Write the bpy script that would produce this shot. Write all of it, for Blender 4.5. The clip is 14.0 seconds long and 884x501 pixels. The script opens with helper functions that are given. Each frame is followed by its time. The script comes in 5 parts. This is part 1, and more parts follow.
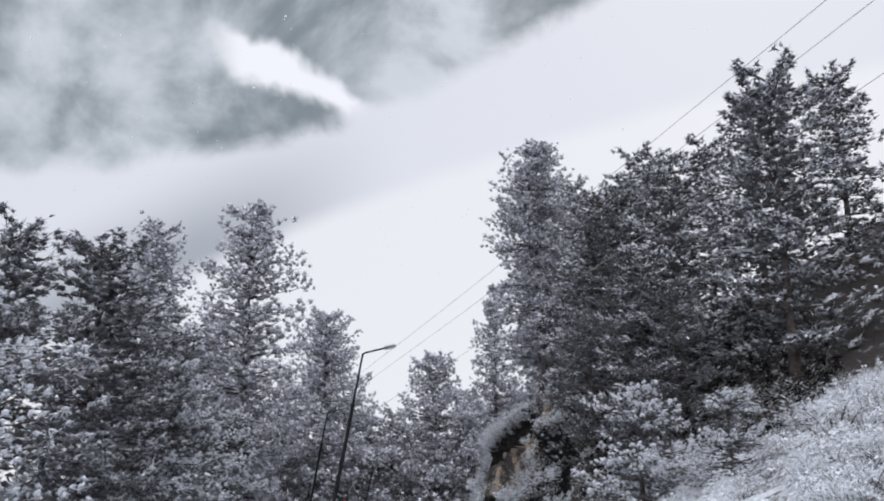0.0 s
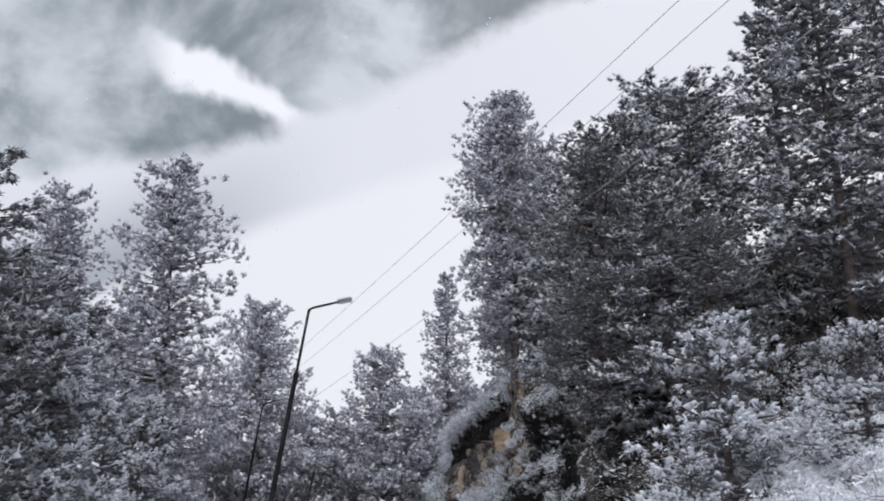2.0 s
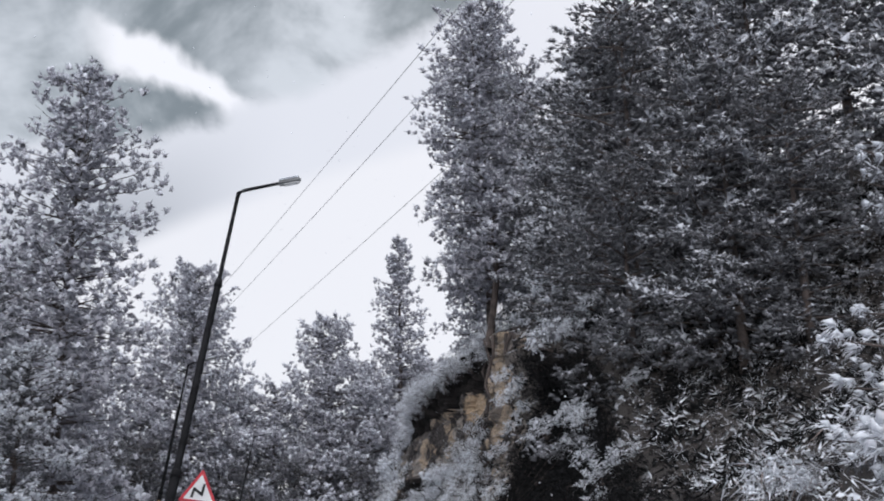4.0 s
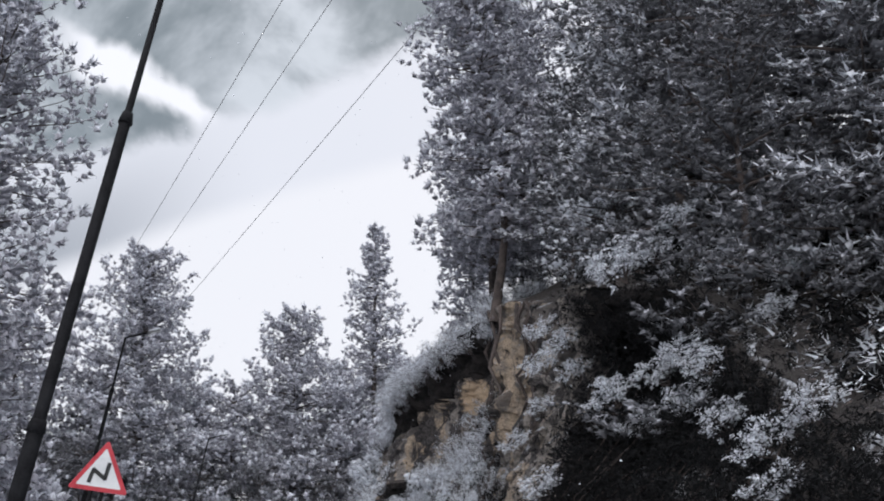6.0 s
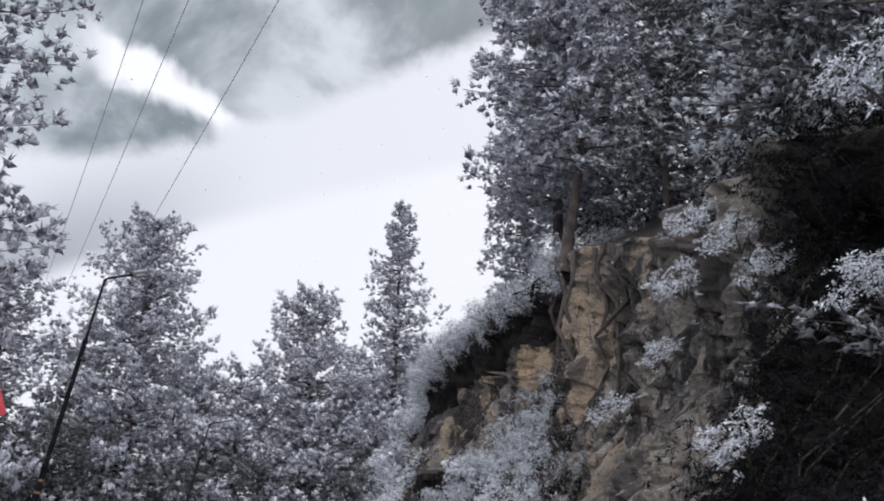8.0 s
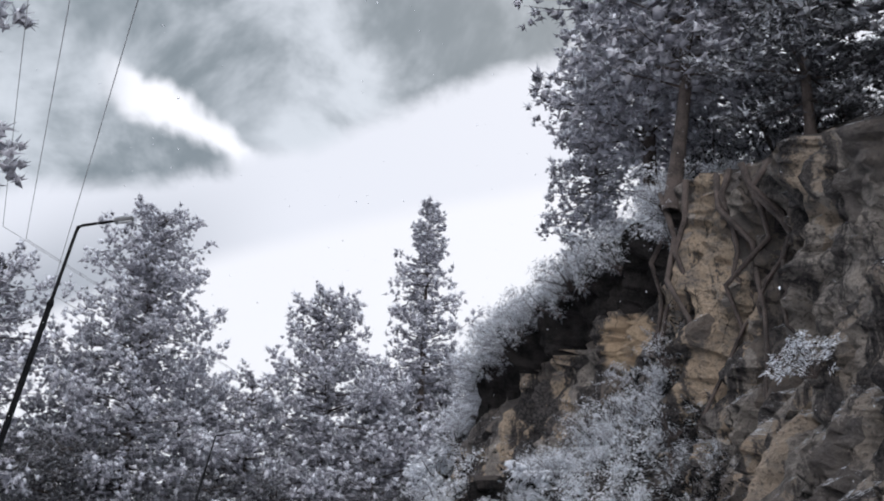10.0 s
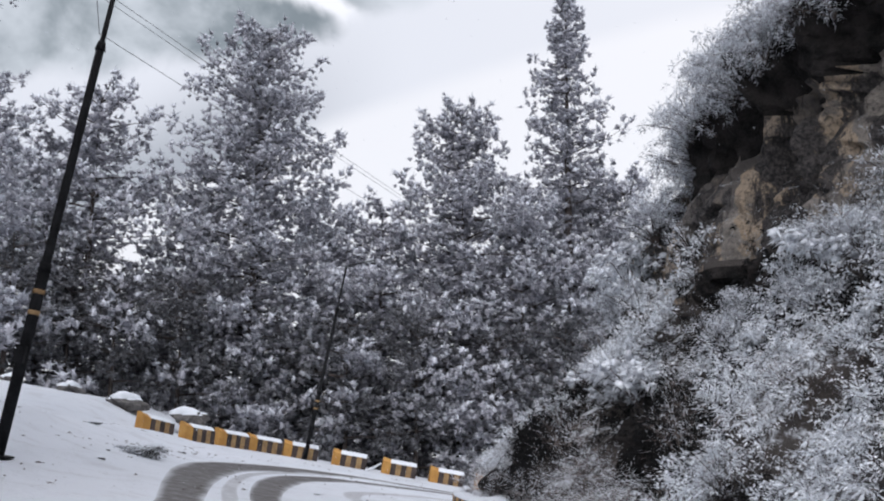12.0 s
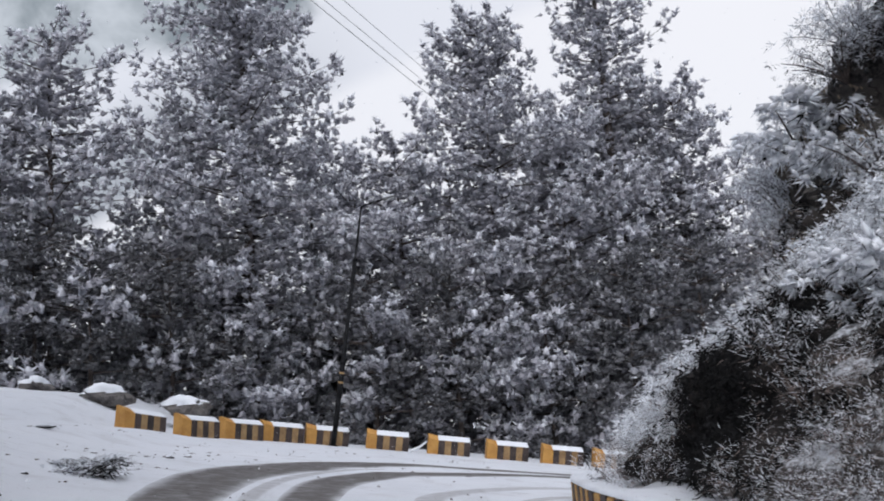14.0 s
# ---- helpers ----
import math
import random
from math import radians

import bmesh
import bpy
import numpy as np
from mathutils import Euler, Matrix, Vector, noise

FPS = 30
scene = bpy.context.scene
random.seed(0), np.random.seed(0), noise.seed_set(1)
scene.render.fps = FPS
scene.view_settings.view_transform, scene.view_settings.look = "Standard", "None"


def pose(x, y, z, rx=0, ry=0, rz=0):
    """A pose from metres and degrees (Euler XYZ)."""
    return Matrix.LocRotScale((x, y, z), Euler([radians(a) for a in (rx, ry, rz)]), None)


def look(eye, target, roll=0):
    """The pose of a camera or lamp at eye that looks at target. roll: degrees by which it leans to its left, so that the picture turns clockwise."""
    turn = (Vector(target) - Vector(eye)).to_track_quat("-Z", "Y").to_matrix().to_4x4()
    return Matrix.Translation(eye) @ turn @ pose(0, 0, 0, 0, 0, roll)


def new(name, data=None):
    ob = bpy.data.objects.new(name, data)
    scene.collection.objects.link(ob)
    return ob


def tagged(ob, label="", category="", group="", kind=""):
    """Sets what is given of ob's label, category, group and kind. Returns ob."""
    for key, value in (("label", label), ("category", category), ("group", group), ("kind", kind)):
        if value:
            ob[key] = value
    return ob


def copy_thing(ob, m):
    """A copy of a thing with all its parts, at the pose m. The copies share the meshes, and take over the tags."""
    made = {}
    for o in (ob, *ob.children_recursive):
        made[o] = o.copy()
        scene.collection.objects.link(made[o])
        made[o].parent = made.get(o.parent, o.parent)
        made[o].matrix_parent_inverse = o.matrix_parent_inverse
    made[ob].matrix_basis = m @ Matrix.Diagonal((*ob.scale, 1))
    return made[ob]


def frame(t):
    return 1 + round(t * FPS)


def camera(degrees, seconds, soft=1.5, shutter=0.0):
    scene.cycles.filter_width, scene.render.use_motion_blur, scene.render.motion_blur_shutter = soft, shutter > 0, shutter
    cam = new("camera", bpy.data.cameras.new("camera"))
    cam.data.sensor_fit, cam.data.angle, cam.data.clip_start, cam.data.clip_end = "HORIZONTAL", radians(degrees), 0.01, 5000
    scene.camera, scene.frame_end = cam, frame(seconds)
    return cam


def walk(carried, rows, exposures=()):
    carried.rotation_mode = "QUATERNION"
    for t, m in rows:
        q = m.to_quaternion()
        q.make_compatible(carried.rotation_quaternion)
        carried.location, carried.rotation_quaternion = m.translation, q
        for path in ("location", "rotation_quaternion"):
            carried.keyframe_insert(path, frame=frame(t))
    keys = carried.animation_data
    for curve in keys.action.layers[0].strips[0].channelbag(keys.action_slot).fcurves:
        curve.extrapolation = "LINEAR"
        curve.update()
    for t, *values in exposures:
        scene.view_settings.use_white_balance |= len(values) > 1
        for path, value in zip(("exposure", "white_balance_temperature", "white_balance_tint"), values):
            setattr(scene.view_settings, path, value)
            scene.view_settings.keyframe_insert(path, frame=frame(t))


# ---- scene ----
# ======================================================================
# camera and its way
# ======================================================================
cam = camera(47.6, 14.0, soft=1.9, shutter=0.08)
METRES, EYE, TILT, LEAN, TURN = 55.0, 1.4, 16.5, 0.0, 0.0
ROWS = [
    (0.0, 0.0, 0.0, 0.0, 0.0, 0.0, 0.0),
    (0.5, -0.0045, 0.0376, -0.0111, -0.79, -0.06, -0.18),
    (1.0, -0.0091, 0.0746, -0.0215, -1.41, 0.58, -0.28),
    (1.5, -0.0132, 0.1126, -0.0327, -2.45, 0.83, -0.23),
    (2.0, -0.0166, 0.1498, -0.0438, -3.55, 0.6, -0.11),
    (2.5, -0.0193, 0.188, -0.0553, -4.61, 0.17, -0.06),
    (3.0, -0.0212, 0.2264, -0.0668, -5.29, -0.07, -0.32),
    (5.5, -0.0228, 0.4058, -0.1211, -8.6, 0.92, -1.41),
    (6.0, -0.023, 0.4386, -0.1309, -8.6, 1.26, -2.06),
    (6.5, -0.0225, 0.4712, -0.1409, -9.22, 1.51, -2.55),
    (7.0, -0.0221, 0.5033, -0.1508, -9.32, 1.43, -3.02),
    (7.5, -0.0221, 0.5345, -0.1604, -8.87, 1.61, -3.69),
    (8.0, -0.0224, 0.5655, -0.1703, -7.74, 1.94, -4.21),
    (8.5, -0.0222, 0.5958, -0.1796, -7.61, 2.33, -4.42),
    (11.0, -0.0288, 0.745, -0.2248, -4.33, 4.19, -5.56),
    (11.5, -0.0321, 0.7789, -0.235, -1.62, 2.91, -5.19),
    (12.0, -0.0356, 0.8133, -0.2451, -0.22, -5.0, -0.68),
    (12.5, -0.0397, 0.8483, -0.2552, -2.67, -8.5, 0.95),
    (13.0, -0.0457, 0.8837, -0.2648, -3.15, -8.33, 2.32),
    (13.5, -0.0527, 0.9188, -0.2741, -2.32, -7.66, 3.6),
    (14.0, -0.0609, 0.9549, -0.2833, -0.87, -6.79, 4.57),
]
walk(cam, [(t, pose(0, 0, EYE, TILT, LEAN, TURN) @ pose(METRES * x, METRES * y, METRES * z, 90 + pitch, roll, yaw)) for t, x, y, z, yaw, pitch, roll in ROWS],
     [(0.0, 0.0, 6250, 13.5), (3.0, 0.04, 6250, 13.5), (6.0, 0.10, 6250, 13.5), (11.4, 0.18, 6250, 13.5), (12.4, 0.08, 6250, 13.5), (14.0, 0.05, 6250, 13.5)])

# ======================================================================
# overcast winter sky and light
# ======================================================================
world = bpy.data.worlds.new("overcast_sky")
scene.world = world
world.use_nodes = True


class Tree:
    """Small helper round a node tree."""

    def __init__(self, nt):
        self.nt = nt
        nt.nodes.clear()

    def n(self, kind, **values):
        node = self.nt.nodes.new(kind)
        for key, value in values.items():
            if key in node.inputs:
                node.inputs[key].default_value = value
            else:
                setattr(node, key, value)
        return node

    def link(self, a, b):
        self.nt.links.new(a, b)

    def math(self, op, a, b=0.0, clamp=False):
        node = self.nt.nodes.new("ShaderNodeMath")
        node.operation, node.use_clamp = op, clamp
        for slot, value in zip(node.inputs, (a, b)):
            if isinstance(value, (int, float)):
                slot.default_value = value
            else:
                self.link(value, slot)
        return node.outputs[0]

    def mix(self, fac, a, b):
        node = self.nt.nodes.new("ShaderNodeMix")
        node.data_type = "RGBA"
        for slot, value in ((node.inputs[0], fac), (node.inputs[6], a), (node.inputs[7], b)):
            if isinstance(value, (int, float)):
                slot.default_value = value
            elif isinstance(value, tuple):
                slot.default_value = (*value, 1)
            else:
                self.link(value, slot)
        return node.outputs[2]

    def ramp(self, fac, lo, hi):
        node = self.nt.nodes.new("ShaderNodeMapRange")
        node.interpolation_type = "SMOOTHSTEP"
        node.inputs[1].default_value, node.inputs[2].default_value = lo, hi
        self.link(fac, node.inputs[0])
        return node.outputs[0]

    def noise(self, vec, scale, detail=4.0, rough=0.55, warp=0.0):
        node = self.n("ShaderNodeTexNoise", Scale=scale, Detail=detail, Roughness=rough, Distortion=warp)
        if vec is not None:
            self.link(vec, node.inputs["Vector"])
        return node.outputs["Fac"]


SKY_STRENGTH = 1.0
w = Tree(world.node_tree)
direction = w.n("ShaderNodeTexCoord").outputs["Generated"]
sky = w.n("ShaderNodeTexSky", sky_type="NISHITA", sun_disc=False, sun_elevation=radians(38), sun_rotation=radians(20))


def facing(axis):
    """How far the sky's direction goes along an axis."""
    node = w.n("ShaderNodeVectorMath", operation="DOT_PRODUCT")
    w.link(direction, node.inputs[0])
    node.inputs[1].default_value = axis
    return node.outputs["Value"]


# snow film of the windscreen, painted into the sky to fit the camera's view
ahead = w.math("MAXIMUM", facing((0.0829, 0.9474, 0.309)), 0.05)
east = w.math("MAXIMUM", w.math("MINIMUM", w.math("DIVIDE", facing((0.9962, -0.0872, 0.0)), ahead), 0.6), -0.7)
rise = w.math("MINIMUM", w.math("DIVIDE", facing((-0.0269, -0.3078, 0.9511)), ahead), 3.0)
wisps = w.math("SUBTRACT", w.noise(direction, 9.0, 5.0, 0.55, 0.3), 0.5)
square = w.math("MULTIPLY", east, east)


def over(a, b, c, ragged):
    """Height over a curved lower border of the painted windscreen film."""
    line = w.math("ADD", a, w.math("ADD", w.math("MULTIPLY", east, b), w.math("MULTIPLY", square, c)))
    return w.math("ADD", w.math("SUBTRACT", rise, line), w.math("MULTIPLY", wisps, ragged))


low_film, high_film = over(0.068, 0.272, -0.194, 0.012), over(0.168, 0.446, 0.468, 0.085)
pale_film = w.ramp(low_film, -0.008, 0.020)                       # pale lower part of the windscreen film, painted into the sky
murk = w.math("MULTIPLY", w.ramp(east, -0.10, -0.34), w.ramp(low_film, 0.13, 0.02))
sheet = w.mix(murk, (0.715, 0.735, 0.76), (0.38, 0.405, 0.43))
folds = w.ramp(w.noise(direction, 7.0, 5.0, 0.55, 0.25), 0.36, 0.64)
grey_film = w.mix(folds, (0.20, 0.235, 0.245), (0.60, 0.64, 0.66))
slant = w.math("ADD", over(-0.037, -1.094, -1.107, 0.06), w.math("MULTIPLY", w.math("SUBTRACT", w.noise(direction, 14.0, 3.0), 0.5), 0.05))   # a bright streak in the windscreen film
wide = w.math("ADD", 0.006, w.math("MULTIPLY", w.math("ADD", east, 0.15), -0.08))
film_streak = w.math("MULTIPLY", w.ramp(w.math("SUBTRACT", w.math("ABSOLUTE", slant), wide), 0.016, -0.004), w.math("MULTIPLY", w.ramp(east, -0.33, -0.28), w.ramp(east, -0.12, -0.17)))
grey_film = w.mix(film_streak, grey_film, (0.88, 0.89, 0.90))
film_top = w.ramp(high_film, -0.006, 0.022)
upper = w.mix(film_top, sheet, grey_film)
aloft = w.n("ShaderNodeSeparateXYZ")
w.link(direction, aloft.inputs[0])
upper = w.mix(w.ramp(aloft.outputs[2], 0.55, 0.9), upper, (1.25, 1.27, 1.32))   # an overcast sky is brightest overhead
overcast = w.mix(pale_film, (0.80, 0.808, 0.812), upper)
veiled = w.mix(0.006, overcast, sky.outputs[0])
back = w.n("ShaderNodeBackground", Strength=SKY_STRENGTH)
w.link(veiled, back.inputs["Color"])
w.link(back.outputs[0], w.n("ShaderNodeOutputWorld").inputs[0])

sun = new("sun", bpy.data.lights.new("sun", "SUN"))
sun.data.energy, sun.data.angle, sun.data.color = 1.5, radians(40), (1.0, 0.98, 0.96)
sun.matrix_world = look((-20, -40, 60), (0, 40, 0))


# ======================================================================
# materials
# ======================================================================
def material(name, rough=0.8):
    m = bpy.data.materials.new(name)
    m.use_nodes = True
    t = Tree(m.node_tree)
    p = t.n("ShaderNodeBsdfPrincipled", Roughness=rough)
    t.link(p.outputs[0], t.n("ShaderNodeOutputMaterial").inputs[0])
    return m, t, p


def bump(t, p, height, strength, distance):
    b = t.n("ShaderNodeBump", Strength=strength, Distance=distance)
    t.link(height, b.inputs["Height"])
    t.link(b.outputs[0], p.inputs["Normal"])


def place(t):
    return t.n("ShaderNodeNewGeometry").outputs["Position"]


def island(t):
    return t.n("ShaderNodeNewGeometry").outputs["Random Per Island"]


def plain(name, low, high, rough=0.8, scale=8.0, metal=0.0, depth=0.004):
    """Two tones mixed by a coarse and a fine grain."""
    m, t, p = material(name, rough)
    pos = place(t)
    big, fine = t.noise(pos, scale, 4), t.noise(pos, scale * 9, 3)
    t.link(t.mix(t.ramp(t.math("ADD", t.math("MULTIPLY", big, 0.65), t.math("MULTIPLY", fine, 0.35)), 0.35, 0.65), low, high), p.inputs["Base Color"])
    p.inputs["Metallic"].default_value = metal
    bump(t, p, fine, 0.5, depth)
    return m


def leafy(name, low, high, rough=0.75):
    """Twigs and leaves: every one of its own tone."""
    m, t, p = material(name, rough)
    t.link(t.mix(t.math("ADD", t.math("MULTIPLY", island(t), 0.6), t.math("MULTIPLY", t.noise(place(t), 0.6, 2), 0.4)), low, high), p.inputs["Base Color"])
    return m


def snow_material():
    m, t, p = material("snow", 0.65)
    pos = place(t)
    big, fine = t.noise(pos, 1.3, 4), t.noise(pos, 26.0, 4)
    t.link(t.mix(big, (0.74, 0.78, 0.84), (0.86, 0.88, 0.91)), p.inputs["Base Color"])
    bump(t, p, t.math("ADD", big, t.math("MULTIPLY", fine, 0.3)), 0.4, 0.05)
    return m


def snow_ground():
    """Trampled roadside snow with grit and dead stalks showing through."""
    m, t, p = material("snow_on_ground", 0.7)
    pos = place(t)
    big, mid, fine = t.noise(pos, 0.35, 4), t.noise(pos, 3.0, 5), t.noise(pos, 30.0, 4, 0.65)
    base = t.mix(big, (0.66, 0.69, 0.74), (0.78, 0.80, 0.845))
    base = t.mix(t.math("MULTIPLY", t.ramp(t.noise(pos, 0.9, 5, 0.65, 0.5), 0.50, 0.70), 0.45), base, (0.50, 0.50, 0.52))
    grit = t.ramp(t.math("ADD", t.math("MULTIPLY", fine, 0.6), t.math("MULTIPLY", mid, 0.4)), 0.58, 0.66)
    t.link(t.mix(t.math("MULTIPLY", grit, 0.55), base, (0.16, 0.14, 0.12)), p.inputs["Base Color"])
    bump(t, p, t.math("ADD", mid, t.math("MULTIPLY", fine, 0.35)), 0.8, 0.10)
    return m


def hill_material():
    """Steep hillside: earth, litter and rock with snow on the flatter parts."""
    m, t, p = material("hillside", 0.9)
    geo = t.n("ShaderNodeNewGeometry")
    pos = geo.outputs["Position"]
    split = t.n("ShaderNodeSeparateXYZ")
    t.link(geo.outputs["Normal"], split.inputs[0])
    mid, fine = t.noise(pos, 1.1, 5), t.noise(pos, 9.0, 5, 0.7)
    lie = t.math("ADD", split.outputs[2], t.math("MULTIPLY", t.math("SUBTRACT", t.math("ADD", t.math("MULTIPLY", mid, 0.5), t.math("MULTIPLY", fine, 0.5)), 0.5), 2.4))
    earth = t.mix(t.noise(pos, 5.0, 4), (0.022, 0.020, 0.020), (0.095, 0.08, 0.072))
    t.link(t.mix(t.ramp(lie, 0.60, 1.02), earth, (0.78, 0.81, 0.86)), p.inputs["Base Color"])
    bump(t, p, fine, 0.8, 0.12)
    return m


def rock_material():
    """Tan and grey limestone with black wet streaks and dust of snow on ledges."""
    m, t, p = material("cliff_rock", 0.85)
    geo = t.n("ShaderNodeNewGeometry")
    pos = geo.outputs["Position"]
    split = t.n("ShaderNodeSeparateXYZ")
    t.link(geo.outputs["Normal"], split.inputs[0])
    tall = t.n("ShaderNodeMapping")
    tall.inputs["Scale"].default_value = (1.0, 1.0, 0.22)
    t.link(pos, tall.inputs["Vector"])
    broad, mid, fine = t.noise(pos, 0.5, 5, 0.6, 0.6), t.noise(pos, 2.2, 7, 0.7, 0.3), t.noise(pos, 14.0, 6, 0.72)
    along = t.n("ShaderNodeSeparateXYZ")
    t.link(pos, along.inputs[0])
    far_end = t.math("MULTIPLY", t.ramp(t.math("ADD", along.outputs[1], t.math("MULTIPLY", t.math("SUBTRACT", broad, 0.5), 6.0)), 56.0, 58.5), 0.032)   # more of the far end is streaked black
    streak = t.math("ADD", t.noise(tall.outputs[0], 1.1, 7, 0.66, 0.6), far_end)
    stone = t.mix(t.ramp(mid, 0.35, 0.65), (0.22, 0.20, 0.186), (0.50, 0.44, 0.385))
    plates = t.n("ShaderNodeTexVoronoi", Scale=1.5)
    skew = t.n("ShaderNodeVectorMath", operation="MULTIPLY_ADD")
    ripple = t.n("ShaderNodeTexNoise", Scale=2.5, Detail=5.0)
    t.link(pos, ripple.inputs["Vector"])
    t.link(ripple.outputs["Color"], skew.inputs[0])
    skew.inputs[1].default_value = (0.7, 0.7, 0.7)
    t.link(tall.outputs[0], skew.inputs[2])
    t.link(skew.outputs[0], plates.inputs["Vector"])
    hue = t.n("ShaderNodeSeparateColor")
    t.link(plates.outputs["Color"], hue.inputs[0])
    stone = t.mix(t.math("MULTIPLY", t.math("MULTIPLY", t.ramp(hue.outputs[0], 0.46, 0.54), t.ramp(mid, 0.30, 0.55)), t.math("ADD", 0.15, t.math("MULTIPLY", t.ramp(along.outputs[1], 49.0, 55.0), 0.85))), stone, (0.56, 0.435, 0.315))         # tan plates where the crust fell off
    stone = t.mix(t.math("MULTIPLY", t.ramp(hue.outputs[1], 0.42, 0.70), 0.8), stone, (0.125, 0.11, 0.104))
    wet = t.mix(t.ramp(fine, 0.40, 0.62), (0.020, 0.019, 0.021), (0.115, 0.10, 0.096))
    stone = t.mix(t.ramp(t.math("ADD", streak, t.math("MULTIPLY", t.math("SUBTRACT", fine, 0.5), 0.22)), 0.500, 0.562), stone, wet)
    stone = t.mix(t.math("MULTIPLY", t.ramp(fine, 0.50, 0.64), 0.75), stone, (0.11, 0.098, 0.094))
    scar = t.n("ShaderNodeVectorMath", operation="DISTANCE")
    t.link(pos, scar.inputs[0])
    scar.inputs[1].default_value = (5.3, 59.65, 6.95)
    ragged = t.math("ADD", scar.outputs["Value"], t.math("MULTIPLY", t.math("SUBTRACT", mid, 0.5), 1.1))
    stone = t.mix(t.ramp(ragged, 0.82, 0.62), stone, t.mix(fine, (0.50, 0.365, 0.24), (0.66, 0.50, 0.345)))   # fresh scar where a slab fell
    crack = t.n("ShaderNodeTexVoronoi", feature="DISTANCE_TO_EDGE", Scale=1.1)
    bent = t.n("ShaderNodeVectorMath", operation="ADD")
    wobble = t.n("ShaderNodeTexNoise", Scale=1.7, Detail=5.0)
    t.link(pos, wobble.inputs["Vector"])
    t.link(tall.outputs[0], bent.inputs[0])
    t.link(wobble.outputs["Color"], bent.inputs[1])
    t.link(bent.outputs[0], crack.inputs["Vector"])
    stone = t.mix(t.math("MULTIPLY", t.ramp(crack.outputs["Distance"], 0.030, 0.0), t.ramp(t.noise(pos, 0.9, 3), 0.48, 0.62)), stone, (0.035, 0.03, 0.028))
    lie = t.math("ADD", split.outputs[2], t.math("MULTIPLY", t.math("SUBTRACT", fine, 0.5), 1.2))
    t.link(t.mix(t.ramp(lie, 0.80, 1.0), stone, (0.78, 0.81, 0.86)), p.inputs["Base Color"])
    bump(t, p, t.math("ADD", mid, t.math("MULTIPLY", fine, 0.7)), 1.0, 0.25)
    return m


def track_material(name, cover):
    """Wet asphalt laid bare by tyres; cover: how much slush is left in the rut."""
    m, t, p = material(name, 0.5)
    uv = t.n("ShaderNodeTexCoord").outputs["UV"]
    pos = place(t)
    split = t.n("ShaderNodeSeparateXYZ")
    t.link(uv, split.inputs[0])
    across = t.math("ABSOLUTE", t.math("SUBTRACT", split.outputs[0], 0.5))
    rim = t.math("ADD", across, t.math("MULTIPLY", t.math("SUBTRACT", t.noise(pos, 0.8, 3, 0.6), 0.5), 0.30))
    slush = t.ramp(rim, 0.22, 0.46)
    wet = t.mix(t.noise(pos, 18.0, 4), (0.046, 0.039, 0.036), (0.115, 0.100, 0.092))
    thin = t.math("ADD", t.math("MULTIPLY", t.ramp(t.noise(pos, 4.0, 5, 0.65), 0.40, 0.75), 0.35), cover, True)
    t.link(t.mix(slush, t.mix(thin, wet, (0.58, 0.59, 0.62)), (0.72, 0.745, 0.79)), p.inputs["Base Color"])
    bump(t, p, t.noise(pos, 40.0, 3), 0.4, 0.01)
    return m


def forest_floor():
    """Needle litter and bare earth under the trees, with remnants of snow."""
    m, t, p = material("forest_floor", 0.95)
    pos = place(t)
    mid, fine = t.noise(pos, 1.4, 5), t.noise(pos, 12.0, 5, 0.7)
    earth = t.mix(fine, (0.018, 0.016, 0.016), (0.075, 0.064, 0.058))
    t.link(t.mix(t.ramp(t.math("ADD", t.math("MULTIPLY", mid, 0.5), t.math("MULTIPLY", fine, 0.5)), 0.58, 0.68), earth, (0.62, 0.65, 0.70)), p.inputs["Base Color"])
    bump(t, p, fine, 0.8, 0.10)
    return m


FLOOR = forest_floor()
SNOW = snow_material()
GROUND = snow_ground()
HILL = hill_material()
ROCK = rock_material()
# near-black moss and rock that also stands for shade in recesses
SHADE_MOSS = plain("shade_and_moss_rock", (0.007, 0.007, 0.007), (0.034, 0.030, 0.029), 0.9, 2.4, depth=0.08)
TRACK = track_material("bared_wheel_track", 0.0)
FAINT = track_material("slushy_wheel_track", 0.70)
# rime and snow tones, lightened so that the colour also carries the haze
HAZED_RIME = leafy("hazed_rimed_needles", (0.235, 0.233, 0.264), (0.43, 0.428, 0.472))
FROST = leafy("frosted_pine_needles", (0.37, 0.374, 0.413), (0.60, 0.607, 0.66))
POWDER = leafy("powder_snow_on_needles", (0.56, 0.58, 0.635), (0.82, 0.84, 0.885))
NEEDLE = leafy("dark_pine_needles", (0.065, 0.066, 0.073), (0.165, 0.167, 0.181))
DUSTED = leafy("thinly_dusted_needles", (0.27, 0.273, 0.30), (0.50, 0.507, 0.547))
SNOWY = leafy("snow_dusted_needles", (0.50, 0.512, 0.553), (0.76, 0.776, 0.82))
TUFTSNOW = leafy("snow_on_twigs", (0.68, 0.715, 0.77), (0.87, 0.89, 0.92))
DRY = leafy("dry_twigs", (0.10, 0.078, 0.070), (0.34, 0.275, 0.25))
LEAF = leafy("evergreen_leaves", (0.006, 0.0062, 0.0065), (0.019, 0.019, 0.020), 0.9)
for dull in (LEAF, SHADE_MOSS):
    dull.node_tree.nodes["Principled BSDF"].inputs["Specular IOR Level"].default_value = 0.1
BARK = plain("pine_bark", (0.035, 0.028, 0.026), (0.12, 0.095, 0.085), 0.95, 3.0, depth=0.03)
YELLOW = plain("weathered_yellow_paint", (0.42, 0.20, 0.045), (0.56, 0.30, 0.075), 0.7, 2.5)
